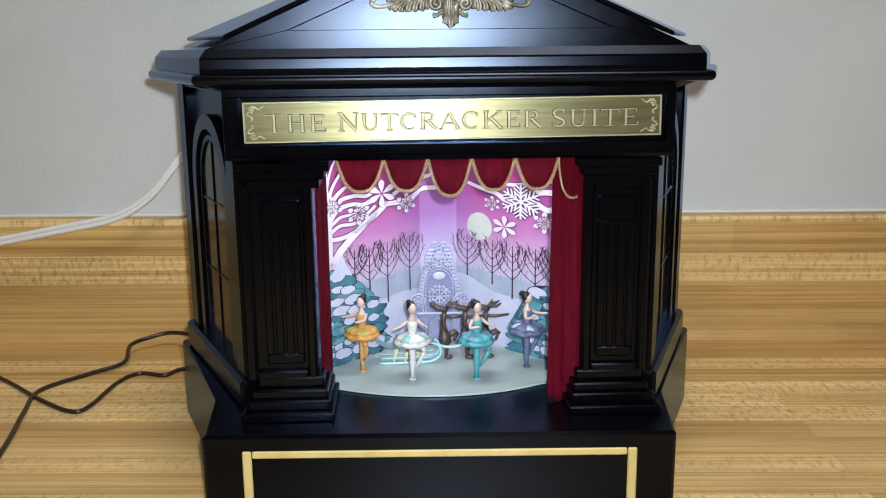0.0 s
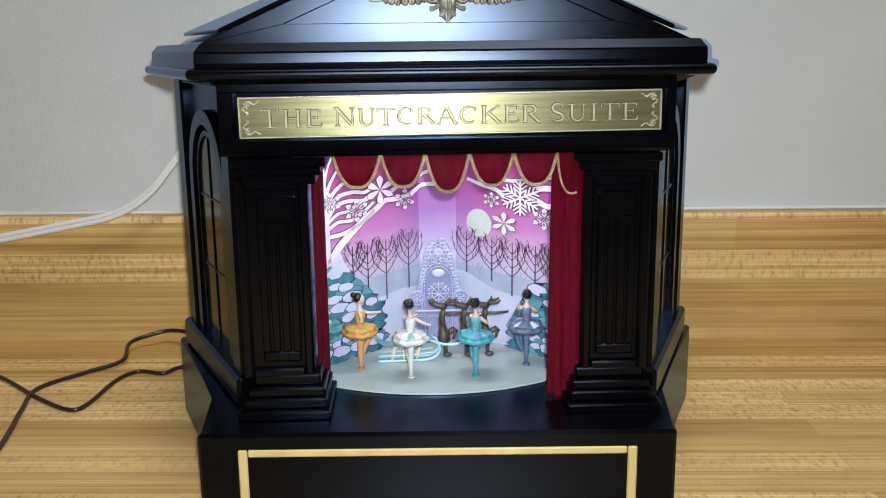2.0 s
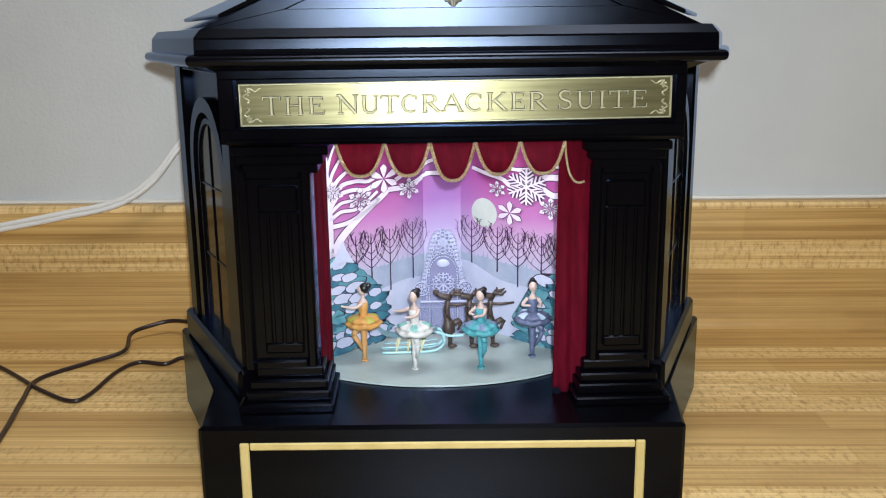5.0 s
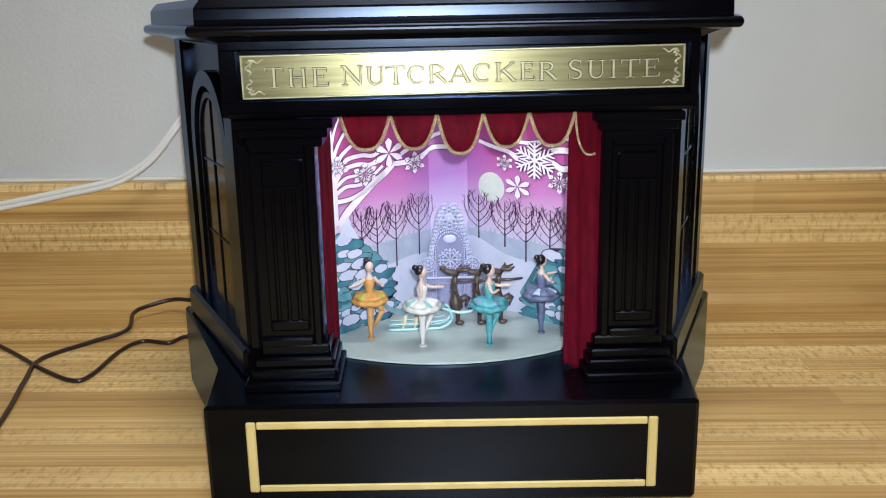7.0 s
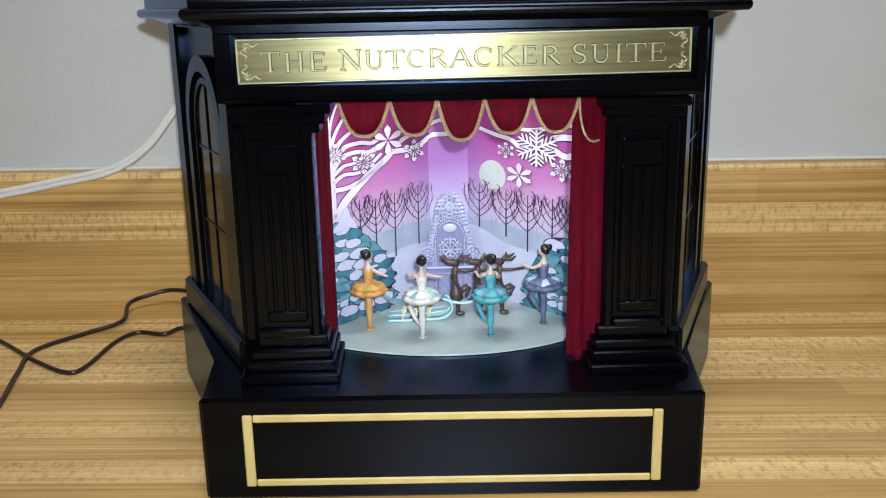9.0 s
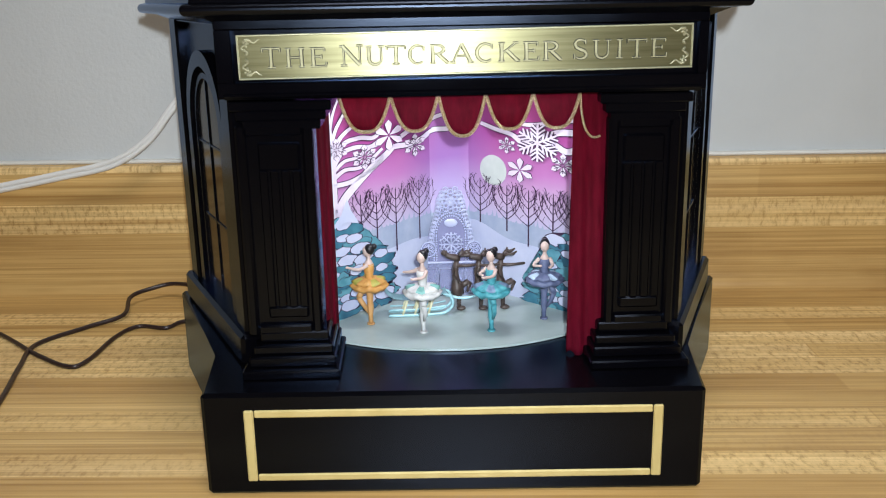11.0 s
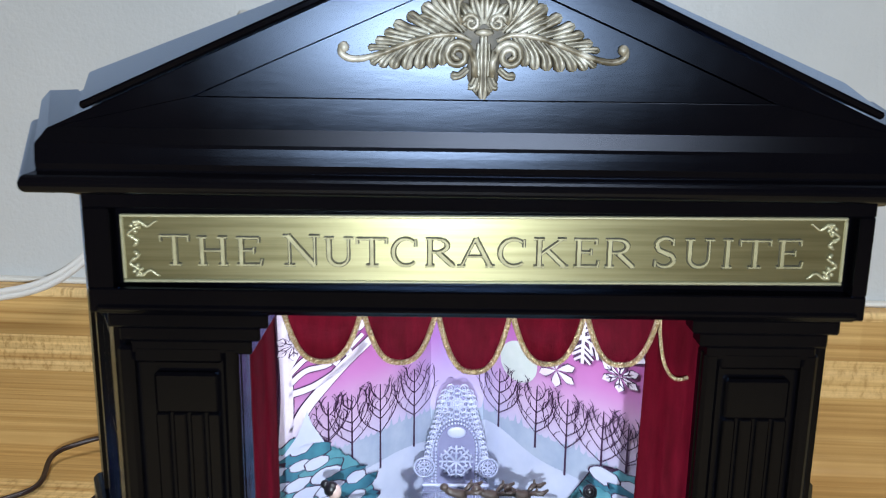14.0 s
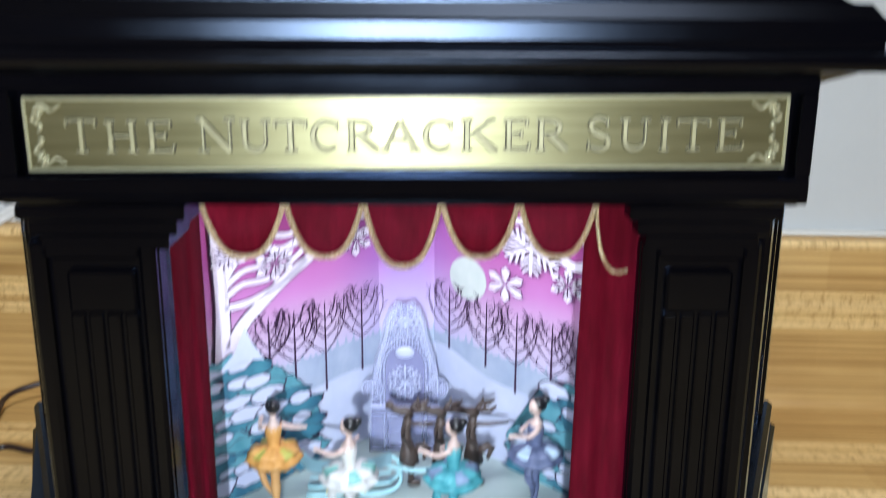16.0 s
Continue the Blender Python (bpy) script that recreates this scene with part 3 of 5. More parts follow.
# pilasters
def pilaster(x0, x1, c, plinth, cap):
    sh = part("pilaster", box((x0, 0.006, 0.0605), (x1, 0.034, 0.168), 0.0012), M_BLACK, theatre)
    for a, b in ((x0, x0 + 0.0050), (x1 - 0.0050, x1)):
        part("stile", box((a, 0.0025, 0.0605), (b, 0.0062, 0.168), 0.0012), M_BLACK, sh)
    for z0, z1 in ((0.0605, 0.0662), (0.1625, 0.168)):
        part("rail", box((x0 + 0.0050, 0.0025, z0), (x1 - 0.0050, 0.0062, z1), 0.0009), M_BLACK, sh)
    field = part("field", box((c - 0.0099, 0.0048, 0.0702), (c + 0.0099, 0.0062, 0.1583)), M_BLACK, sh)
    for lo, hi in ((0.0700, 0.0758), (0.1455, 0.1590)):
        part("rail", box((c - 0.0100, 0.0033, lo), (c + 0.0100, 0.0061, hi), 0.0009), M_BLACK, field)
    for lo, hi in ((-0.0100, -0.0061), (-0.0047, -0.0007), (0.0007, 0.0047), (0.0061, 0.0100)):
        part("fillet", box((c + lo, 0.0033, 0.0757), (c + hi, 0.0060, 0.1456), 0.0005), M_BLACK, field)
    z = TOP
    for h, gl, gr in ((0.0046, 0.0, 0.0), (0.0054, 0.0030, 0.0022), (0.0046, 0.0052, 0.0036), (0.0056, 0.0082, 0.0058)):
        if cap[0] > 0:
            gl, gr = gr, gl
        part("plinth_step", box((plinth[0] + gl, -0.0120 + gl + gr, z), (plinth[1] - gr, 0.036, z + h), 0.0008), M_BLACK, sh)
        z += h
    for i in range(3):
        g = 0.0028 * (2 - i)
        part("capital_step", box((cap[0] + g, 0.0004 + 0.4 * g, 0.1655 + 0.0046 * i), (cap[1] - g, 0.036, 0.1655 + 0.0046 * (i + 1)), 0.0006), M_BLACK, sh)


pilaster(-0.1118, -0.0745, -0.0912, (-0.1142, -0.0656), (-0.1130, -0.0646))
pilaster(0.0690, 0.1045, 0.0868, (0.0601, 0.1102), (0.0640, 0.1088))

# entablature and roof
PLAN = [(-0.1665, 0.130), (-0.1135, 0.0), (0.1135, 0.0), (0.158, 0.128)]
part("architrave", prism([(-0.119, 0.012), (-0.1135, 0.002), (0.1135, 0.002), (0.117, 0.012), (0.158, 0.124), (-0.1665, 0.126)], 0.2145, 0.2215), M_BLACK, theatre)


def arc(cx, cz, r, a0, a1, n=6):
    return [(cx + r * math.cos(radians(a)), cz + r * math.sin(radians(a))) for a in np.linspace(a0, a1, n)]


CORNICE = [(0.0, 0.2145), (0.004, 0.2160), (0.010, 0.2183), (0.0150, 0.2190)] + arc(0.0172, 0.2216, 0.0026, -90, 90, 10) + [(0.0152, 0.2247), (0.0150, 0.2252)]
CORNICE += [(0.0151, 0.2268), (0.0150, 0.2292), (0.0149, 0.2312), (0.0147, 0.2322), (0.0111, 0.2362), (0.0, 0.2364)]
part("cornice", moulding(PLAN, CORNICE), M_BLACK, theatre)
APEX = 0.2893
bm = bmesh.new()
fy, by = -0.0086, 0.128
tri = [(-0.1200, fy + 0.004, 0.2355), (0.1165, fy + 0.004, 0.2355), (-0.002, fy + 0.004, APEX), (-0.166, by, 0.2355), (0.161, by - 0.003, 0.2355), (-0.002, by, 0.3015)]
v = [bm.verts.new(c) for c in tri]
for f in ((0, 1, 2), (5, 4, 3), (0, 2, 5, 3), (1, 4, 5, 2), (0, 3, 4, 1)):
    bm.faces.new([v[i] for i in f])
pediment = part("pediment", bm, M_BLACK, theatre)


OUTER = [(-0.1215, 0.2358), (0.1178, 0.2358), (-0.002, APEX)]
INNER = [(-0.0815, 0.2448), (0.0790, 0.2448), (-0.002, 0.2795)]
for i, name in enumerate(("bottom_rail", "raking_frame", "raking_frame")):
    j = (i + 1) % 3
    bm = prism([OUTER[i], OUTER[j], INNER[j], INNER[i]], -fy - 0.0045, -fy + 0.0022)
    bmesh.ops.transform(bm, matrix=pose(0, 0, 0, 90), verts=bm.verts)
    bmesh.ops.bevel(bm, geom=list(bm.edges), offset=0.00015, segments=1, affect="EDGES")
    part(name, bm, M_BLACK, pediment)


bm = prism([(x * 0.985, 0.2563 + (z - 0.2563) * 0.985) for x, z in INNER], -fy - 0.0045, -fy + 0.0008)
bmesh.ops.transform(bm, matrix=pose(0, 0, 0, 90), verts=bm.verts)
part("tympanum", bm, M_BLACK, pediment)


def roof_slab(a, b, c, d, t=0.0026):
    bm = bmesh.new()
    n = (Vector(b) - Vector(a)).cross(Vector(d) - Vector(a)).normalized()
    if n.z < 0:
        n = -n
    low = [bm.verts.new(Vector(p) + n * 0.0004) for p in (a, b, c, d)]
    top = [bm.verts.new(Vector(p) + n * t) for p in (a, b, c, d)]
    bm.faces.new(low)
    bm.faces.new(top[::-1])
    for i in range(4):
        bm.faces.new((low[i], low[(i + 1) % 4], top[(i + 1) % 4], top[i]))
    bmesh.ops.bevel(bm, geom=list(bm.edges), offset=0.0006, segments=1, affect="EDGES")
    return bm


part("roof", roof_slab((-0.1115, fy - 0.0014, 0.2404), (-0.002, fy - 0.0014, APEX), (-0.002, by, 0.3015), (-0.1600, by, 0.2412)), M_BLACK, theatre)
part("roof", roof_slab((0.1080, fy - 0.0014, 0.2404), (-0.002, fy - 0.0014, APEX), (-0.002, by, 0.3015), (0.1555, by - 0.003, 0.2412)), M_BLACK, theatre)

# carved resin ornament on the pediment: shell, volutes, drop leaf and two acanthus sprays
ORN = (-0.002, 0.2465)
ORN_Y = -0.0093


def orn(x, z, lift=0.0):
    """Millimetres from the foot of the ornament, lifted off the pediment."""
    return Vector((ORN[0] + x / 1000, ORN_Y - lift, ORN[1] + z / 1000))


def leaf(bm, line, w, lift, lobes=3, tip=0.12):
    """An acanthus leaf along a bent line (millimetres): lobed, grooved, its rim stained dark."""
    pts = smooth_line([Vector((x, z, 0)) for x, z in line], 6)
    n = len(pts)
    rows = []
    for i, p in enumerate(pts):
        t = i / (n - 1)
        d = (pts[min(i + 1, n - 1)] - pts[max(i - 1, 0)]).normalized()
        nx, nz = -d.y, d.x
        end = math.sqrt(max(0.0, 1 - max(0.0, (t - 0.72) / 0.28) ** 2))
        wid = w * (0.45 + 0.55 * math.sin(math.pi * min(0.62, 0.10 + 0.7 * t))) * (1 + 0.16 * math.cos(2 * math.pi * lobes * t)) * (tip * (1 - end) + end) + 0.05
        rise = lift * (0.7 + 0.5 * t - 0.55 * max(0.0, t - 0.75) * 4 * 0.5)
        rows.append([bm.verts.new(orn(p.x + nx * wid * g, p.y + nz * wid * g, 0.0002 + rise * h)) for g, h in ((-1.12, 0.0), (-0.92, 0.55), (-0.5, 1.0), (-0.12, 0.62), (0.12, 0.62), (0.5, 1.0), (0.92, 0.55), (1.12, 0.0))])
    for a, b in zip(rows, rows[1:]):
        for k in range(7):
            f = bm.faces.new((a[k], a[k + 1], b[k + 1], b[k]))
            f.smooth = True
            f.material_index = 1 if k in (0, 3, 6) else 0


def scroll(bm, cx, cz, r, turns, sign, start, thick, lift, lead=()):
    """A rolled strand, led in from outside, that winds to a raised eye."""
    pts = [orn(x, z, lift) for x, z in lead]
    rad = [thick * 0.9] * len(pts)
    for i in range(34):
        t = i / 33
        a = start + sign * turns * 2 * math.pi * t
        rr = r * (1 - 0.82 * t)
        pts.append(orn(cx + rr * math.cos(a), cz + rr * math.sin(a), lift + 0.0010 * t))
        rad.append(thick * (1 - 0.35 * t))
    tube(bm, pts, rad, 8)


CARVED = [M_ANT, M_STAIN]
bm = bmesh.new()
for x, z, rx, rz in ((0, 19, 8.6, 9.0), (0, 7, 4.6, 8.0)):
    ball(bm, orn(x, z), 0.001, sx=rx, sy=0.8, sz=rz, u=20, v=8)
ornament = part("ornament", bm, M_STAIN, theatre, "antiqued gold carved acanthus ornament")
bm = bmesh.new()
for k in range(7):
    a = radians(90 + (k - 3) * 23)
    rib = bmesh.new()
    leaf(rib, [(1.2 * math.cos(a), 17.4 + 1.2 * math.sin(a)), (5 * math.cos(a), 17.2 + 5 * math.sin(a)), (8.4 * math.cos(a), 17.2 + 9.6 * math.sin(a))], 1.25, 0.0026, 0, 0.3)
    part("shell_rib", rib, CARVED, ornament)
for sd in (-1, 1):
    scroll(bm, sd * 3.5, 18.8, 2.4, 1.4, sd, math.pi / 2 - sd * 1.7, 0.00072, 0.0034, [(sd * 0.6, 28.4), (sd * 4.4, 27.4), (sd * 6.9, 24.2), (sd * 6.9, 20.6)])
ball(bm, orn(0, 16.4, 0.0030), 0.0027, sx=1.0, sy=0.6, sz=0.38, u=12, v=6)
part("shell", bm, CARVED, ornament)
bm = bmesh.new()
for sd in (-1, 1):
    leaf(bm, [(sd * 1.0, 13.5), (sd * 1.4, 7.0), (sd * 2.8, 2.6), (sd * 4.0, 2.4)], 1.15, 0.0026, 1, 0.4)
    leaf(bm, [(sd * 0.8, 9.5), (sd * 1.2, 4.0), (sd * 2.2, 0.8)], 1.0, 0.0028, 1, 0.4)
leaf(bm, [(0, 16.0), (0, 9.0), (0, 3.0), (0, -1.2)], 1.35, 0.0036, 1, 0.5)
part("drop_leaf", bm, CARVED, ornament)
for sd in (-1, 1):
    bm = bmesh.new()
    scroll(bm, sd * 7.0, 10.4, 3.7, 1.8, -sd, math.pi / 2 + sd * 1.35, 0.00105, 0.0028, [(sd * 2.3, 4.6), (sd * 2.5, 8.6), (sd * 3.1, 11.6)])
    ball(bm, orn(sd * 7.0, 10.4), 0.0036, 1, sy=0.3, u=14, v=6)
    leaf(bm, [(sd * 4.2, 6.8), (sd * 6.4, 5.0), (sd * 8.8, 4.9)], 1.1, 0.0022, 1, 0.4)
    part("volute", bm, CARVED, ornament)
    bm = bmesh.new()
    # a dark underlay, leaves hanging below the spine and standing above it, then the spine itself
    for x, z, r in ((11, 12.6, 3.6), (15.0, 12.6, 3.6), (19, 12.0, 3.2), (23, 11.0, 2.5), (27, 10.2, 1.8), (8, 19, 4.0)):
        ball(bm, orn(sd * x, z), 0.001, 1, sx=r, sy=0.6, sz=r * 0.9, u=12, v=6)
    for line, w in (([(4.5, 17), (8.0, 21.5), (9.4, 26.5)], 1.6), ([(5.5, 17), (10.6, 22.0), (13.6, 25.6)], 1.6), ([(7, 17), (12.6, 20.8), (16.6, 23.4)], 1.7), ([(9, 16.6), (13.8, 19.0), (17.4, 20.2)], 1.5), ([(12, 16.2), (17.0, 19.0), (20.6, 21.0)], 1.5), ([(15, 15.6), (20, 17.0), (24.2, 18.6)], 1.5), ([(18.5, 14.6), (23.0, 15.4), (26.8, 16.2)], 1.4), ([(22, 13.2), (26.0, 13.8), (29.2, 13.9)], 1.2), ([(25.5, 12.0), (28.8, 12.2), (31.2, 12.0)], 0.9),
                    ([(8.5, 15.6), (11.0, 11.5), (11.2, 7.6)], 1.4), ([(10.5, 15.4), (13.6, 11.0), (14.0, 6.8)], 1.5), ([(13, 15.2), (16.6, 10.8), (17.4, 6.6)], 1.6), ([(16, 14.6), (19.8, 10.4), (21.0, 6.4)], 1.6), ([(19, 13.8), (23.0, 10.0), (24.6, 6.6)], 1.5), ([(22.5, 12.6), (26.0, 9.4), (27.8, 7.0)], 1.3), ([(26, 11.2), (28.8, 9.0), (30.4, 7.8)], 1.0)):
        blade = bmesh.new()
        leaf(blade, [(sd * x, z) for x, z in line], w, 0.0028, 1, 0.35)
        part("leaf", blade, CARVED, ornament)
    spine = smooth_line([orn(sd * 3.4, 14.2, 0.0030), orn(sd * 7.4, 15.8, 0.0034), orn(sd * 13.4, 15.4, 0.0034), orn(sd * 19.8, 13.6, 0.0030), orn(sd * 27.0, 10.8, 0.0024), orn(sd * 32.6, 9.2, 0.0018), orn(sd * 36.2, 9.2, 0.0016), orn(sd * 38.3, 10.6, 0.0016), orn(sd * 38.0, 12.6, 0.0020)], 6)
    tube(bm, spine, [0.0006 + 0.0005 * i / len(spine) for i in range(len(spine))], 8)
    ball(bm, orn(sd * 37.6, 12.2, 0.0020), 0.0015, sy=0.8, u=10, v=7)
    part("stem", bm, CARVED, ornament)

# ---------------------------------------------------------------- stage
STAGE = TOP + 0.0016
arc_c, arc_r = (-0.007, 0.1392), 0.1202
bm = bmesh.new()
pts = [(arc_c[0] + arc_r * math.sin(a), arc_c[1] - arc_r * math.cos(a)) for a in np.linspace(radians(-35), radians(35), 40)]
outline = pts + [(0.074, 0.131), (-0.088, 0.131)]
part("stage_floor", prism(outline, TOP + 0.0003, STAGE), M_STAGE, theatre, "pale grey-green curved stage floor")

FOLDS = [(-0.088, 0.0565), (-0.016, 0.1285), (0.0085, 0.1295), (0.074, 0.0640)]
DROP = 0.0065


def bd(x, z, off=0.0):
    """The place on the folded backdrop at x and height z of the print (metres), off in front of it."""
    if x < -0.016:
        i, k = 0, 0.999 + 0.194 * (x + 0.088)
    elif x < 0.0085:
        i, k = 1, 1.012
    else:
        i, k = 2, 1.0105 + 0.117 * (x - 0.0085)
    x, z = (x + 0.025) * k - 0.025, 0.232 - (0.232 - z + DROP) * k
    p, q = FOLDS[i], FOLDS[i + 1]
    t = (x - p[0]) / (q[0] - p[0])
    d = Vector((q[0] - p[0], q[1] - p[1])).normalized()
    return Vector((x + d.y * off, p[1] + (q[1] - p[1]) * t - d.x * off, z))


bm = bmesh.new()
ZB, ZT = STAGE + 0.0002, 0.1885
fr = [[bm.verts.new((x, y, z)) for x, y in FOLDS] for z in (ZB, ZT)]
bk = [[bm.verts.new((x, y + 0.0022, z)) for x, y in FOLDS] for z in (ZB, ZT)]
for i in range(3):
    bm.faces.new((fr[0][i], fr[0][i + 1], fr[1][i + 1], fr[1][i]))
    bm.faces.new((bk[0][i + 1], bk[0][i], bk[1][i], bk[1][i + 1]))
backdrop = part("backdrop", bm, M_SKY, theatre, "folded printed winter dusk backdrop, lilac and magenta")
# stage ceiling above the valance, with the lamp below it
part("stage_ceiling", box((-0.085, 0.024, 0.1895), (0.08, 0.130, 0.193)), M_BLACK, theatre)


def clip_x(x):
    return min(max(x, -0.0875), 0.0695)


def patch(outline, off, thick=0.00025):
    """A flat printed shape: outline of (x, z) in metres, laid on the backdrop."""
    bm = bmesh.new()
    vs = [bm.verts.new(bd(clip_x(x), z, off + thick)) for x, z in outline]
    try:
        f = bm.faces.new(vs)
        bmesh.ops.triangulate(bm, faces=[f])
    except ValueError:
        pass
    return bm


def ribbon(bm, pts, w0, w1, off):
    """A printed line that tapers from w0 to w1."""
    prev = None
    n = len(pts)
    for i, (x, z) in enumerate(pts):
        a, b = pts[max(i - 1, 0)], pts[min(i + 1, n - 1)]
        dx, dz = b[0] - a[0], b[1] - a[1]
        k = math.hypot(dx, dz) or 1
        w = (w0 + (w1 - w0) * i / max(1, n - 1)) / 2
        pair = [bm.verts.new(bd(clip_x(x - dz / k * w), z + dx / k * w, off)), bm.verts.new(bd(clip_x(x + dz / k * w), z - dx / k * w, off))]
        if prev:
            bm.faces.new((prev[0], prev[1], pair[1], pair[0]))
        prev = pair
    return bm


def curve2(p, q, bow, n=7):
    out = []
    for i in range(n):
        t = i / (n - 1)
        nx, nz = -(q[1] - p[1]), q[0] - p[0]
        s = math.sin(math.pi * t) * bow
        out.append((p[0] + (q[0] - p[0]) * t + nx * s, p[1] + (q[1] - p[1]) * t + nz * s))
    return out


rnd = random.Random(7)
# far skyline and snow hills
sky = [(-0.0875, 0.085)]
x = -0.0875
while x < 0.0695:
    base_z = 0.0975 + 0.004 * max(0, 1 - abs(x) / 0.07)
    h = rnd.choice((0.001, 0.002, 0.003, 0.005))
    sky += [(x, base_z + h * 0.3), (x + 0.0007, base_z + h), (x + 0.0014, base_z + h * 0.2)]
    x += 0.0018 + rnd.random() * 0.002
sky += [(0.0695, 0.088), (0.0695, 0.06), (-0.0875, 0.06)]


def strip(top, bottom, off):
    bm = bmesh.new()
    a = [bm.verts.new(bd(clip_x(x), z, off)) for x, z in top]
    b = [bm.verts.new(bd(clip_x(x), bottom, off)) for x, z in top]
    for i in range(len(top) - 1):
        if (a[i].co - a[i + 1].co).length > 1e-6:
            bm.faces.new((a[i], a[i + 1], b[i + 1], b[i]))
    return bm


part("far_woods_print", strip(sky[1:-2], 0.055, 0.0003), M_MIST, backdrop)
hill = [(-0.0875 + 0.157 * i / 60, 0) for i in range(61)]
hill = [(x, 0.0862 + 0.0095 * math.exp(-((x - 0.012) / 0.020) ** 2) + 0.0012 * math.sin(x * 170)) for x, _ in hill]
part("snow_hill_print", strip(hill, STAGE + 0.0075, 0.0005), M_SNOW, backdrop)

# moon
part("moon_print", patch([(0.0224 + 0.0073 * math.cos(a), 0.1300 + 0.0092 * math.sin(a)) for a in np.linspace(0, 2 * math.pi, 30)[:-1]], 0.0004), M_MOON, backdrop)


# bare black trees
def bare_tree(x, z0, z1):
    bm = bmesh.new()
    ribbon(bm, [(x, z0), (x, z1 - 0.002)], 0.0008, 0.0004, 0.0009)
    for k in range(4):
        za = max(z0 + 0.004, z1 - 0.0235 + 0.0048 * k) + rnd.uniform(-0.001, 0.001)
        for s in (-1, 1):
            reach = (0.0086 - 0.0017 * k) * rnd.uniform(0.8, 1.1)
            end = (x + s * reach, z1 - 0.0012 * (3 - k) + rnd.uniform(-0.0025, 0.001))
            pts = curve2((x, za), end, -s * rnd.uniform(0.10, 0.20), 9)
            ribbon(bm, pts, 0.00046, 0.00024, 0.0010)
            for j in (2, 3, 4, 5, 6, 7):
                p = pts[j]
                side = s if rnd.random() < 0.6 else -s
                q = (p[0] + side * rnd.uniform(0.0008, 0.0024), min(z1 + 0.001, p[1] + rnd.uniform(0.0022, 0.0052)))
                ribbon(bm, curve2(p, q, side * 0.12, 4), 0.00032, 0.00018, 0.0011)
    part("bare_tree_print", bm, M_INK, backdrop)


for x, z0, z1 in ((-58.0, 100.7, 123.8), (-49.2, 90.6, 123.6), (-38.0, 82.9, 124.2), (-23.8, 86.9, 126.0), (15.2, 96.1, 126.0), (30.1, 93.7, 124.2), (41.6, 87.0, 123.4), (54.1, 95.1, 123.8), (62.5, 99.5, 122.6)):
    bare_tree(x / 1000, z0 / 1000, z1 / 1000)


# white frosted branches sweeping in from both upper corners
def white_branch(pts, w0, w1):
    pts = [(p.x, p.y) for p in smooth_line([Vector((x / 1000, z / 1000)) for x, z in pts], 6)]
    bm = ribbon(bmesh.new(), pts, (w0 * 1.2 + 0.9) / 1000, (w1 * 1.35 + 0.8) / 1000, 0.0012)
    part("branch_outline_print", bm, M_INK, backdrop)
    part("white_branch_print", ribbon(bmesh.new(), pts, w0 * 1.2 / 1000, w1 * 1.35 / 1000, 0.0014), M_PINK, backdrop)


white_branch([(-74, 100), (-73, 118), (-72.6, 133), (-73.2, 150), (-74, 176)], 4.4, 2.2)
white_branch([(-71, 112), (-67, 121), (-60.3, 128.5), (-51.1, 137.0), (-43, 143.0), (-38, 148)], 4.0, 2.4)
white_branch([(-72, 130), (-64, 130.5), (-57, 133), (-50, 137), (-44, 143)], 2.2, 2.0)
white_branch([(-72, 134), (-66, 138), (-58, 138), (-51, 142), (-45, 147)], 1.9, 1.3)
white_branch([(-72, 138), (-66, 143), (-60, 144), (-53, 148), (-46, 150)], 1.7, 1.2)
white_branch([(-72, 141), (-67, 148), (-59, 150), (-52, 149), (-46, 152)], 2.2, 1.6)
white_branch([(-72, 144), (-66, 153), (-57, 155), (-50, 154), (-44, 158)], 2.2, 1.6)
white_branch([(-72, 147), (-68, 156), (-61, 162), (-53, 166)], 2.0, 1.2)
white_branch([(-72.5, 152), (-70, 161), (-65, 170), (-60, 178)], 1.6, 0.9)
white_branch([(-73, 160), (-71, 170), (-68, 178)], 1.2, 0.7)
white_branch([(-38, 147), (-30, 147), (-22, 149), (-14, 153.5), (-5, 154), (4, 156)], 2.6, 2.0)
white_branch([(-36, 151), (-29, 155), (-21, 156), (-13, 161), (-3, 164)], 2.2, 1.6)
white_branch([(66, 158), (56, 157), (47, 152), (39, 149), (33, 153), (25, 155), (16, 158)], 3.0, 1.6)
white_branch([(66, 149), (60, 147), (53, 151), (46, 153)], 3.0, 2.2)
white_branch([(66, 166), (56, 163), (44, 160), (34, 160)], 2.6, 1.4)


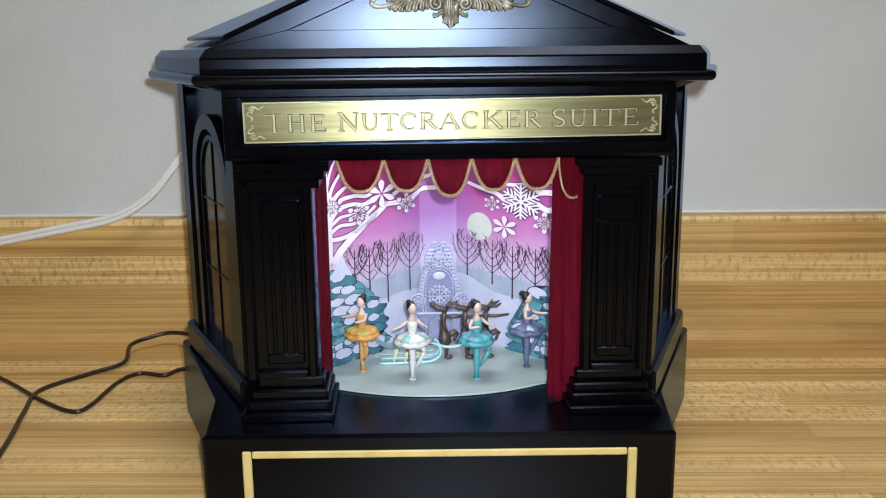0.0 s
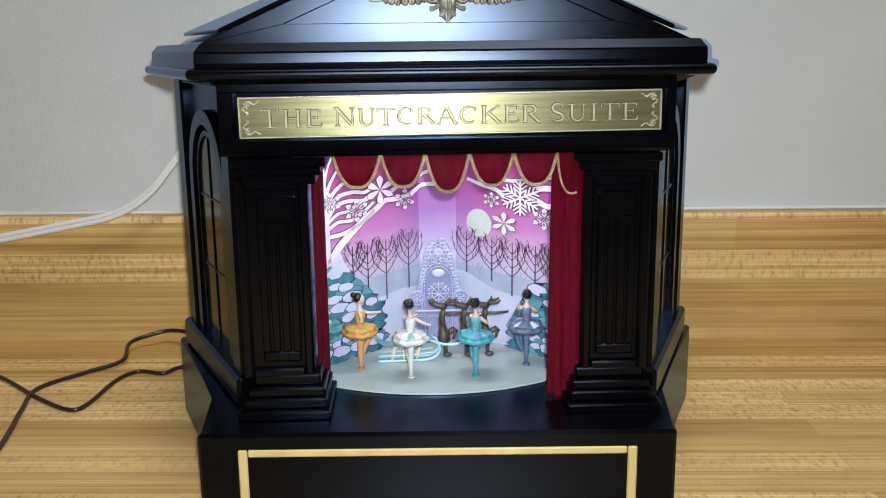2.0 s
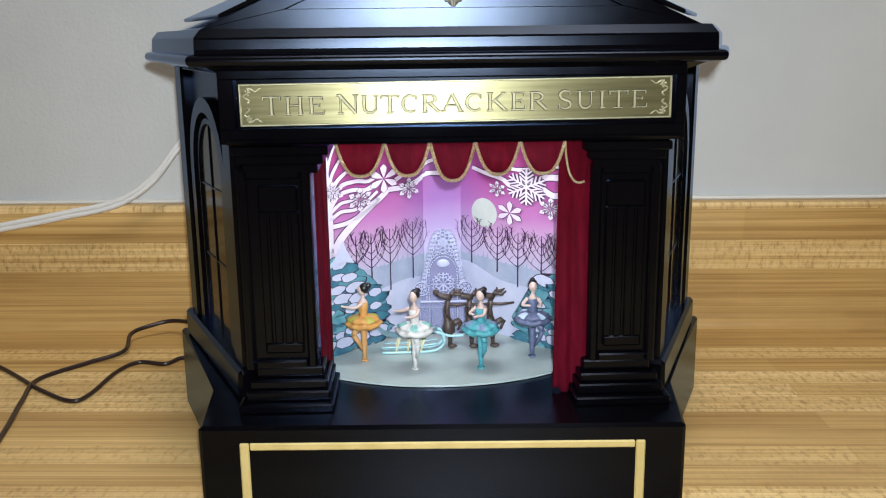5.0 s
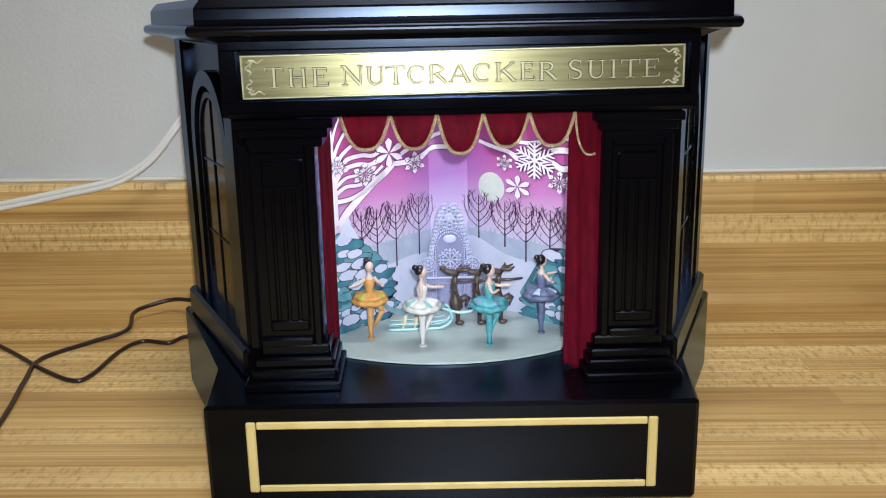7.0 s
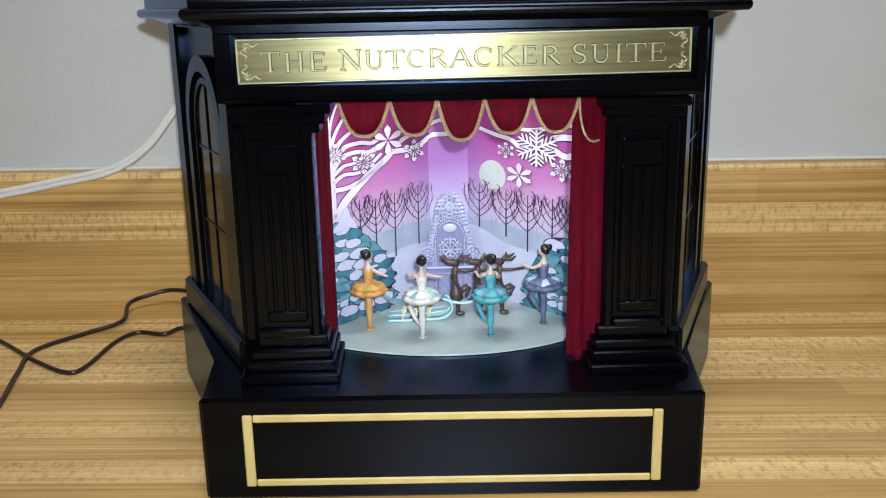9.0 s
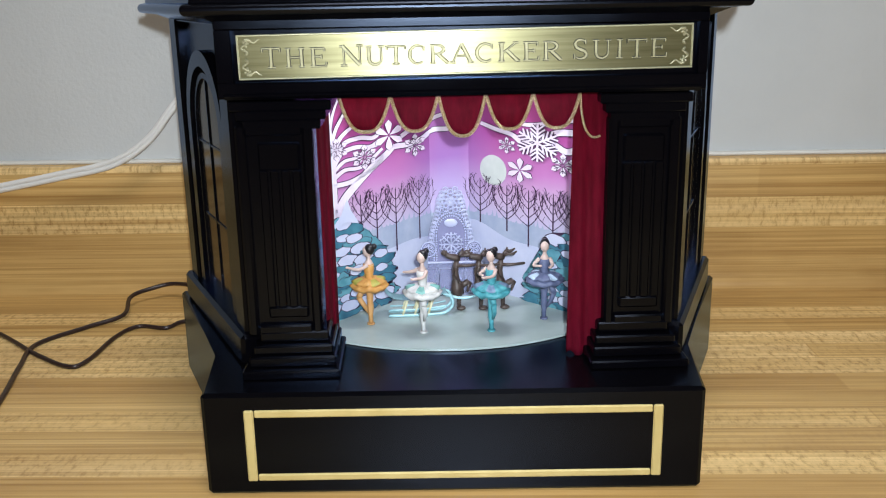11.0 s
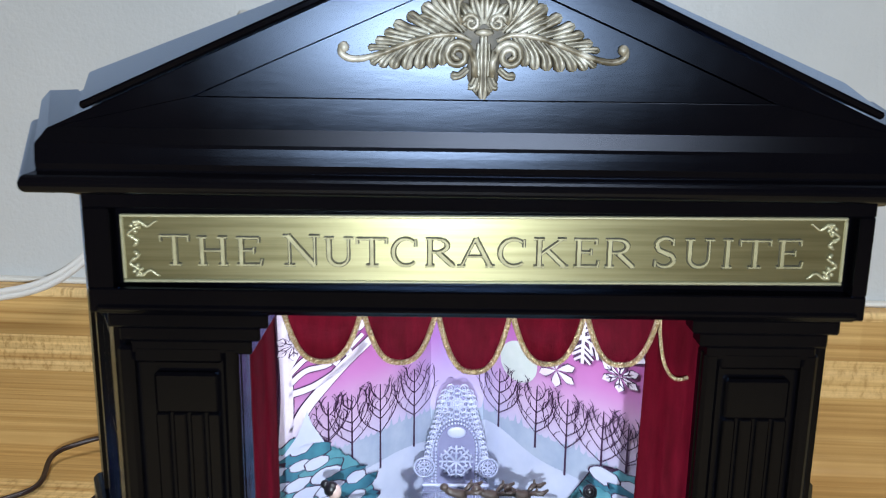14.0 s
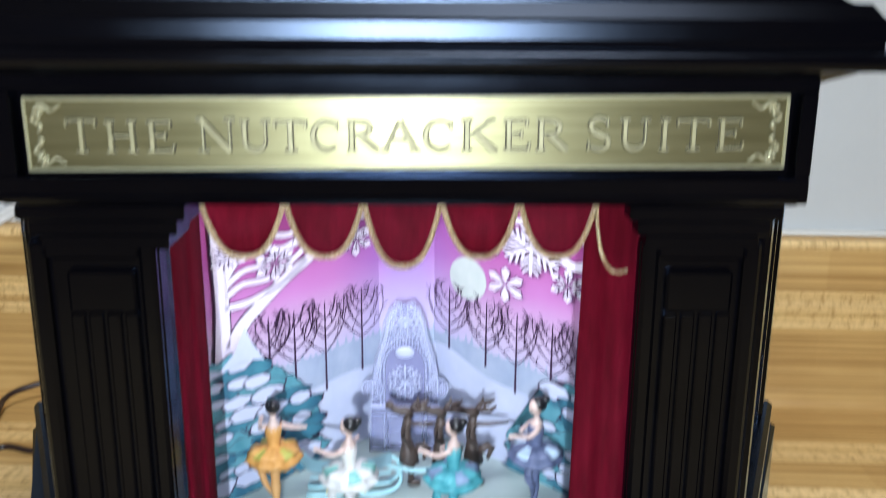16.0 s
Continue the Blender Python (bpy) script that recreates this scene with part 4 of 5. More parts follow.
# snowflakes: white with a black outline
def snowflake(x, z, r, style):
    ink, white = bmesh.new(), bmesh.new()
    for k in range(6):
        a = math.pi / 2 + k * math.pi / 3
        u, n = (math.cos(a), math.sin(a)), (-math.sin(a), math.cos(a))

        def at(t, s):
            return (x + r * (u[0] * t + n[0] * s), z + r * (u[1] * t + n[1] * s))
        if style == 0:  # petals
            for bm, g, off in ((ink, 1.0, 0.0016), (white, 0.80, 0.0018)):
                for tri in ([at(0.05, 0), at(0.45, 0.2 * g), at(0.72, 0.26 * g), at(0.98 * (0.9 + 0.1 * g), 0), at(0.72, -0.26 * g), at(0.45, -0.2 * g)],):
                    bm.faces.new([bm.verts.new(bd(clip_x(px), pz, off)) for px, pz in tri])
        else:  # barbed arms
            for bm, g, off in ((ink, 0.21, 0.0016), (white, 0.10, 0.0018)):
                ribbon(bm, [at(0, 0), at(1.0, 0)], r * g, r * g, off)
                for t, l in ((0.35, 0.34), (0.55, 0.34), (0.78, 0.26)):
                    for s in (-1, 1):
                        ribbon(bm, [at(t - 0.1, 0), at(t + l * 0.6, s * l)], r * g * 0.85, r * g * 0.85, off + 0.00005)
    if style == 0 and r < 0.00765:
        for k in range(6):
            a = math.pi / 2 + k * math.pi / 3
            ribbon(ink, [(x + r * t * math.cos(a), z + r * t * math.sin(a)) for t in (0.1, 0.7)], r * 0.07, r * 0.04, 0.0020)
            for sgn in (-0.5, 0.5):
                ribbon(ink, [(x + r * 0.42 * math.cos(a), z + r * 0.42 * math.sin(a)), (x + r * 0.66 * math.cos(a + sgn * 0.6), z + r * 0.66 * math.sin(a + sgn * 0.6))], r * 0.07, r * 0.05, 0.0020)
    part("snowflake_print", white, M_PINK, backdrop)
    part("snowflake_outline_print", ink, M_INK, backdrop)


for i, (x, z, r) in enumerate(((-70.2, 150.3, 6.6), (-55.3, 143.7, 7.6), (-41.3, 154.1, 9.4), (-26.1, 145.9, 7.2), (30.4, 146.5, 5.2), (46.3, 150.0, 10.8), (37.4, 132.7, 7.7), (59.0, 139.1, 7.0))):
    snowflake(x / 1000, z / 1000, r / 1000, 1 if i == 5 else 0)


# snow-laden firs printed at both sides
def blob(cx, cz, rx, rz, n, jag):
    return [(cx + rx * (1 + rnd.uniform(-jag, jag)) * math.cos(a), cz + rz * (1 + rnd.uniform(-jag, jag)) * math.sin(a)) for a in np.linspace(0, 2 * math.pi, n + 1)[:-1]]


def ragged(pts, jag, n=5):
    """A closed outline with small needle points between its corners."""
    out = []
    for (ax, az), (bx, bz) in zip(pts, pts[1:] + pts[:1]):
        for i in range(n):
            t = i / n
            out.append((ax + (bx - ax) * t + rnd.uniform(-jag, jag), az + (bz - az) * t + (jag if i % 2 else -jag)))
    return out


def fir(outline, rows, tip):
    """A printed fir: one ragged mass of boughs, shaded boughs and outlined pads of snow on it."""
    body = ragged([(x / 1000, z / 1000) for x, z in outline], 0.0007)
    cx, cz = sum(p[0] for p in body) / len(body), sum(p[1] for p in body) / len(body)
    part("fir_outline_print", patch([(cx + (x - cx) * 1.02, cz + (z - cz) * 1.015) for x, z in body], 0.0020), M_INK, backdrop)
    part("fir_bough_print", patch(body, 0.0021), M_TEALINK2, backdrop)
    k = 0
    for z, x0, x1 in rows:
        n = max(1, int((x1 - x0) / 7.0))
        for j in range(n):
            k += 1
            px = (x0 + (x1 - x0) * (j + rnd.uniform(0.25, 0.75)) / n) / 1000
            pz = (z + rnd.uniform(-1.6, 1.6)) / 1000
            off = 0.00225 + 0.00003 * k
            bough = blob(px + 0.0006, pz - 0.0026, rnd.uniform(0.0050, 0.0085), rnd.uniform(0.0028, 0.0046), 25, 0.30)
            part("fir_outline_print", patch([(px + (x - px) * 1.06, pz - 0.0026 + (zz - pz + 0.0026) * 1.07) for x, zz in bough], off), M_INK, backdrop)
            part("fir_bough_print", patch(bough, off + 0.00001), M_TEALINK if rnd.random() < 0.62 else M_TEALINK2, backdrop)
            if rnd.random() < 0.78:
                q = rnd.uniform(0.0028, 0.0056)
                pad = blob(px + rnd.uniform(-0.0012, 0.0012), pz + 0.0008, q, q * rnd.uniform(0.5, 0.7), 16, 0.12)
                mx, mz = sum(p[0] for p in pad) / 16, sum(p[1] for p in pad) / 16
                part("snow_outline_print", patch([(mx + (x - mx) * 1.10, mz + (zz - mz) * 1.13) for x, zz in pad], off + 0.000015), M_INK, backdrop)
                part("fir_snow_print", patch(pad, off + 0.00002), M_SNOW, backdrop)
    if tip:
        cone = [(x / 1000, z / 1000) for x, z in tip]
        part("fir_snow_print", patch(cone, 0.0024 + 0.00003 * k), M_SNOW, backdrop)


fir([(-80, 108), (-67, 113), (-60, 103.5), (-52.6, 96.8), (-45.6, 88), (-42, 75), (-46, 67.5), (-42.5, 57), (-57.8, 56.8), (-74, 53.8), (-82, 53)],
    [(105, -80, -64), (98, -80, -58), (91, -80, -50), (84, -80, -47), (77, -80, -45), (70, -80, -47), (63, -80, -45), (58, -80, -46)],
    [(-77, 105), (-70.5, 113), (-67, 122), (-65.2, 115.5), (-61, 106.5), (-68, 108.5)])
fir([(53, 97.7), (66, 101), (69, 54), (60, 52.8), (41.5, 55), (43.5, 61), (40, 68), (46, 78), (49, 89)],
    [(95, 54, 68), (87, 51, 68), (79, 48, 68), (71, 44, 68), (64, 43, 68), (58, 44, 68)], None)

# red curtains and valance
def curtain(x0, x1, y, z0, z1, folds, flare, back=0.0):
    bm = bmesh.new()
    n = folds * 8
    rows = []
    for z, wob in ((z1, 0.6), ((z0 + z1) / 2, 0.9), (z0 + 0.012, 1.1), (z0 + 0.003, 1.35), (z0, 1.1)):
        row = []
        for i in range(n + 1):
            t = i / n
            k = flare * (z1 - z) / (z1 - z0)
            row.append(bm.verts.new((x0 - k * (1 - t) + (x1 - x0) * t, y + back * t + 0.0013 * wob * math.sin(t * folds * 2 * math.pi + z * 14), z + (0.0015 * math.sin(t * 14) if z == z0 else 0))))
        rows.append(row)
    for a, b in zip(rows, rows[1:]):
        for i in range(n):
            bm.faces.new((a[i], a[i + 1], b[i + 1], b[i])).smooth = True
    bmesh.ops.solidify(bm, geom=list(bm.faces), thickness=0.0008)
    return bm


tagged(mesh_object("stage_curtain", curtain(0.0528, 0.0702, 0.0096, TOP + 0.0006, 0.1808, 2, 0.0015), M_RED), "dark red velvet stage curtain gathered at the side", "curtain", "stage curtains")
tagged(mesh_object("stage_curtain", curtain(-0.0738, -0.0688, 0.0150, TOP + 0.0026, 0.1808, 2, 0.0, 0.018), M_RED), "narrow dark red velvet stage curtain", "curtain", "stage curtains")


def scallop(x0, x1, z_top, z_low, y):
    bm = bmesh.new()
    n = 16
    edge = []
    for i in range(n + 1):
        t = i / n
        edge.append((x0 + (x1 - x0) * t, z_low + (z_top - 0.0008 - z_low) * (abs(2 * t - 1) ** 2.8)))
    top = [bm.verts.new((x, y - 0.0012 * math.sin(math.pi * i / n), z_top)) for i, (x, z) in enumerate(edge)]
    mid = [bm.verts.new((x, y - 0.0026 * math.sin(math.pi * i / n), (z + z_top) / 2)) for i, (x, z) in enumerate(edge)]
    lowr = [bm.verts.new((x, y - 0.0018 * math.sin(math.pi * i / n), z)) for i, (x, z) in enumerate(edge)]
    for a, b in ((top, mid), (mid, lowr)):
        for i in range(n):
            bm.faces.new((a[i], a[i + 1], b[i + 1], b[i])).smooth = True
    bmesh.ops.solidify(bm, geom=list(bm.faces), thickness=0.0007)
    cord = bmesh.new()
    tube(cord, [(x, y - 0.0018 * math.sin(math.pi * i / n) - 0.0004, z) for i, (x, z) in enumerate(edge)], 0.0009, 7)
    return bm, cord


valance = tagged(new("valance"), "scalloped red velvet valance edged with gold cord", "valance")
for i in range(5):
    x0 = -0.0594 + 0.0229 * i
    cloth, cord = scallop(x0 - (0.0018 if i == 0 else 0.0), x0 + 0.0229, 0.1810, 0.1603 if i == 2 else 0.1632, 0.0060)
    sc = part("scallop", cloth, M_RED, valance)
    part("gold_cord", cord, M_CORD, sc, "glittering gold cord edging", True)
bm = tube(bmesh.new(), smooth_line([(0.0551, 0.0056, 0.1795), (0.0556, 0.0056, 0.1720), (0.0572, 0.0057, 0.1640), (0.0598, 0.0060, 0.1592), (0.0625, 0.0062, 0.1578), (0.0655, 0.0064, 0.1584)], 6), 0.0006, 7)
part("hanging_cord", bm, M_CORD, valance, "thin gold cord hanging down over the curtain", True)

# ---------------------------------------------------------------- things on the stage
# lace gate
def lace_gate():
    gate = tagged(new("lace_gate"), "pale lilac lace-cut plastic gate standing at the back of the stage", "gate")
    gate.matrix_world = pose(-0.0042, 0.1100, STAGE)
    H, ROSE, ARCH, DISC = 0.0688, 0.0605, 0.0395, (0.0140, 0.0305)
    edge = [(0.0, 0.0160), (0.010, 0.0156), (0.024, 0.0142), (0.035, 0.0130), (0.043, 0.0116), (0.050, 0.0094), (0.055, 0.0080), (0.0605, 0.0074), (0.0652, 0.0056), (0.0682, 0.0026), (H, 0.0003)]

    def half_width(z):
        return float(np.interp(z, [e[0] for e in edge], [e[1] for e in edge]))

    def ring(bm, cx, cz, r, thick, y=-0.0016, n=10):
        tube(bm, [(cx + r * math.cos(t), y, cz + r * math.sin(t)) for t in np.linspace(0, 2 * math.pi, n)], thick, 4)

    def flake(bm, cx, cz, r, arms, thick, y=-0.0024):
        for k in range(arms):
            a = math.pi / 2 + 2 * math.pi * k / arms
            tube(bm, [(cx, y, cz), (cx + r * math.cos(a), y, cz + r * math.sin(a))], thick, 4)
            for t in (0.5, 0.78):
                for sg in (-0.5, 0.5):
                    tube(bm, [(cx + r * t * math.cos(a), y, cz + r * t * math.sin(a)), (cx + r * (t + 0.22) * math.cos(a + sg), y, cz + r * (t + 0.22) * math.sin(a + sg))], thick * 0.7, 4)

    def in_arch(x, z, w, rise):
        if z < 0.0215:
            return False
        return abs(x) < w if z < ARCH else (x / w) ** 2 + ((z - ARCH) / rise) ** 2 < 1
    zs = np.linspace(0, H, 26)
    bm = prism([(half_width(z), z) for z in zs] + [(-half_width(z), z) for z in zs[::-1]], 0, 0.0012)
    bmesh.ops.transform(bm, matrix=pose(0, 0, 0, 90), verts=bm.verts)
    part("panel", bm, M_LACE, gate)
    door = [(0.0082, 0.0225), (0.0082, ARCH)] + [(0.0082 * math.cos(a), ARCH + 0.0112 * math.sin(a)) for a in np.linspace(0.2, math.pi - 0.2, 14)] + [(-0.0082, ARCH), (-0.0082, 0.0225)]
    bm = prism(door, 0.0013, 0.0017)
    bmesh.ops.transform(bm, matrix=pose(0, 0, 0, 90), verts=bm.verts)
    part("doorway", bm, M_LACE_IN, gate)
    # scalloped rim, loop by loop
    bm = bmesh.new()
    for z in np.linspace(0.034, H - 0.001, 15):
        for sd in (-1, 1):
            ring(bm, sd * half_width(z) * 0.97, z, 0.0017, 0.00036)
            ring(bm, sd * half_width(z) * 0.97, z, 0.0007, 0.00026, n=7)
    part("lace_edge", bm, M_LACE_HI, gate)
    bm = bmesh.new()
    for i, z in enumerate(np.arange(0.0015, H - 0.003, 0.0027)):
        w = half_width(z) - 0.0022
        for x in np.arange(-0.0150 + (0.0014 if i % 2 else 0), 0.0151, 0.0028):
            at_disc = math.hypot(abs(x) - DISC[0], z - DISC[1]) < 0.005
            if abs(x) > w or in_arch(x, z, 0.0108, 0.0140) or math.hypot(x, z - ROSE) < 0.0056 or at_disc or z < 0.0225:
                continue
            ring(bm, x, z, 0.00115, 0.00030, -0.0014, 8)
    tagged(part("lace", bm, M_LACE_HI, gate), kind="stuff")
    # two rows of beads round the arch
    bm = bmesh.new()
    for w, rise, n in ((0.0090, 0.0120, 22), (0.0106, 0.0138, 26)):
        for a in np.linspace(0, math.pi, n):
            ball(bm, (w * math.cos(a), -0.0018, ARCH + rise * math.sin(a)), 0.00052, u=6, v=4)
        for z in np.linspace(0.0235, ARCH - 0.001, 11):
            for sd in (-1, 1):
                ball(bm, (sd * w, -0.0018, z), 0.00052, u=6, v=4)
    part("beading", bm, M_LACE_HI, gate)
    # rosette over the arch, fan in its head, snowflake in its opening
    bm = bmesh.new()
    for r, n, q in ((0.0060, 12, 0.0014), (0.0038, 8, 0.0013)):
        for k in range(n):
            a = 2 * math.pi * k / n
            ring(bm, r * math.cos(a), ROSE + r * math.sin(a), q, 0.00034, n=9)
    flake(bm, 0, ROSE, 0.0030, 8, 0.0004, -0.0018)
    part("rosette", bm, M_LACE_HI, gate)
    bm = bmesh.new()
    ball(bm, (0, -0.0017, 0.0470), 0.0042, sx=1.0, sy=0.1, sz=0.62, u=16, v=8)
    part("fan", bm, M_LACE_HI, gate)
    bm = bmesh.new()
    flake(bm, 0, 0.0335, 0.0076, 8, 0.00052)
    part("snowflake", bm, M_LACE_HI, gate)
    # round snowflake medallions at the sides, and the plain foot with its ledge
    for sd in (-1, 1):
        bm = prism([(sd * DISC[0] + 0.0046 * math.cos(a), DISC[1] + 0.0046 * math.sin(a)) for a in np.linspace(0, 2 * math.pi, 21)[:-1]], 0.0014, 0.0022)
        bmesh.ops.transform(bm, matrix=pose(0, 0, 0, 90), verts=bm.verts)
        medallion = part("medallion", bm, M_LACE, gate)
        bm = bmesh.new()
        ring(bm, sd * DISC[0], DISC[1], 0.0045, 0.0004, -0.0024, 18)
        flake(bm, sd * DISC[0], DISC[1], 0.0036, 6, 0.00036, -0.0026)
        part("medallion_lace", bm, M_LACE_HI, medallion)
    part("ledge", box((-0.0150, -0.0026, 0.0212), (0.0150, -0.0002, 0.0224), 0.0004), M_LACE_HI, gate)
    for x0, x1 in ((-0.0150, -0.0090), (-0.0075, 0.0075), (0.0090, 0.0150)):
        bm = bmesh.new()
        tube(bm, [(x0, -0.0016, 0.002), (x1, -0.0016, 0.002), (x1, -0.0016, 0.018), (x0, -0.0016, 0.018), (x0, -0.0016, 0.0022)], 0.00042, 4)
        part("foot_panel", bm, M_LACE_HI, gate)
    return gate


lace_gate()


# sleigh
def sleigh():
    s = tagged(new("sleigh"), "small pale blue toy sleigh with yellow struts on the stage", "sleigh")
    s.matrix_world = pose(-0.0430, 0.0745, STAGE, 0, 0, 3)
    for y in (-0.004, 0.004):
        line = smooth_line([(0.0, y, 0.0012), (0.020, y, 0.0010), (0.032, y, 0.0016), (0.0375, y, 0.006), (0.0365, y, 0.0115), (0.032, y, 0.0135)], 6)
        part("runner", tube(bmesh.new(), line, 0.0009, 6), M_SLED, s, smooth=True)
        part("upper_rail", tube(bmesh.new(), smooth_line([(0.001, y, 0.0045), (0.020, y, 0.0045), (0.034, y, 0.006)], 6), 0.0006, 6), M_SLED, s, smooth=True)
        for x in (0.008, 0.015, 0.023):
            part("strut", tube(bmesh.new(), [(x, y, 0.001), (x + 0.003, y, 0.0105)], 0.0008, 5), M_SLAT, s)
    bm = bmesh.new()
    rows = []
    for p in smooth_line([(-0.002, 0, 0.0165), (0.002, 0, 0.0125), (0.010, 0, 0.0108), (0.024, 0, 0.0112), (0.034, 0, 0.0145)], 5):
        rows.append([bm.verts.new((p.x, y, p.z)) for y in (-0.0055, 0.0055)])
    for a, b in zip(rows, rows[1:]):
        bm.faces.new((a[0], a[1], b[1], b[0])).smooth = True
    bmesh.ops.solidify(bm, geom=list(bm.faces), thickness=0.0014)
    part("seat", bm, M_SLED, s)
    part("pull_cord", tube(bmesh.new(), smooth_line([(0.034, 0, 0.011), (0.044, -0.002, 0.0095), (0.054, -0.003, 0.0115), (0.060, -0.004, 0.0135)], 6), 0.0009, 6), M_SLED, s, smooth=True)


sleigh()


# dark brown upright reindeer, one plain mesh each, each reaching to the next
def brown_figure(x, y, turn):
    bm = bmesh.new()
    # standing leg with its boot, and the other leg drawn up behind
    tube(bm, [(0, 0, 0.0014), (0, 0, 0.006), (-0.0002, 0, 0.0125)], [0.0012, 0.0014, 0.0019], 8)
    ball(bm, (0.0012, -0.0002, 0.0015), 0.0019, sx=1.55, sz=0.8)
    tube(bm, [(0.0012, 0.0012, 0.0150), (0.0058, 0.0014, 0.0175), (0.0070, 0.0014, 0.0165), (0.0052, 0.0014, 0.0112)], [0.0021, 0.0017, 0.0014, 0.0008], 8)
    # flared coat, belt line, narrow chest
    tube(bm, [(-0.0012, 0, 0.0108), (-0.0008, 0, 0.0112), (-0.0010, 0, 0.0150), (-0.0016, 0, 0.0200), (-0.0022, 0, 0.0245), (-0.0014, 0, 0.0290), (-0.0010, 0, 0.0312)], [0.0036, 0.0042, 0.0036, 0.0021, 0.0020, 0.0018, 0.0012], 12)
    ball(bm, (0.0004, -0.0024, 0.0180), 0.0007, u=6, v=4)
    # arms
    tube(bm, [(-0.0010, -0.0014, 0.0284), (0.0050, -0.0018, 0.0282), (0.0130, -0.0010, 0.0286)], [0.0010, 0.0009, 0.0007], 7)
    tube(bm, [(-0.0020, -0.0018, 0.0276), (-0.0034, -0.0024, 0.0226), (0.0000, -0.0030, 0.0190)], [0.0010, 0.0009, 0.0007], 7)
    # head with a long muzzle, palmed antlers to both sides
    tube(bm, [(0.0008, 0, 0.0325), (-0.0020, -0.0002, 0.0330), (-0.0058, -0.0004, 0.0340), (-0.0082, -0.0004, 0.0358)], [0.0017, 0.0021, 0.0017, 0.0013], 9)
    ball(bm, (-0.0084, -0.0004, 0.0362), 0.0017, sx=1.15)
    for sd in (-1, 1):
        tube(bm, [(0.0004, sd * 0.0012, 0.0338), (0.0024, sd * 0.0030, 0.0352), (0.0054, sd * 0.0034, 0.0350), (0.0078, sd * 0.0030, 0.0366)], [0.0009, 0.0012, 0.0011, 0.0005], 6)
        tube(bm, [(0.0030, sd * 0.0030, 0.0352), (0.0030, sd * 0.0034, 0.0376)], [0.0008, 0.0004], 6)
    ob = mesh_object("reindeer_figurine", bm, M_BROWN)
    ob.matrix_world = pose(x, y, STAGE, 0, 0, turn)
    return tagged(ob, "dark brown plastic reindeer figurine in a coat, arm outstretched", "figurine", "reindeer figurines")


for x, y in ((-0.0012, 0.0800), (0.0120, 0.0795), (0.0250, 0.0800)):
    brown_figure(x, y, 3)


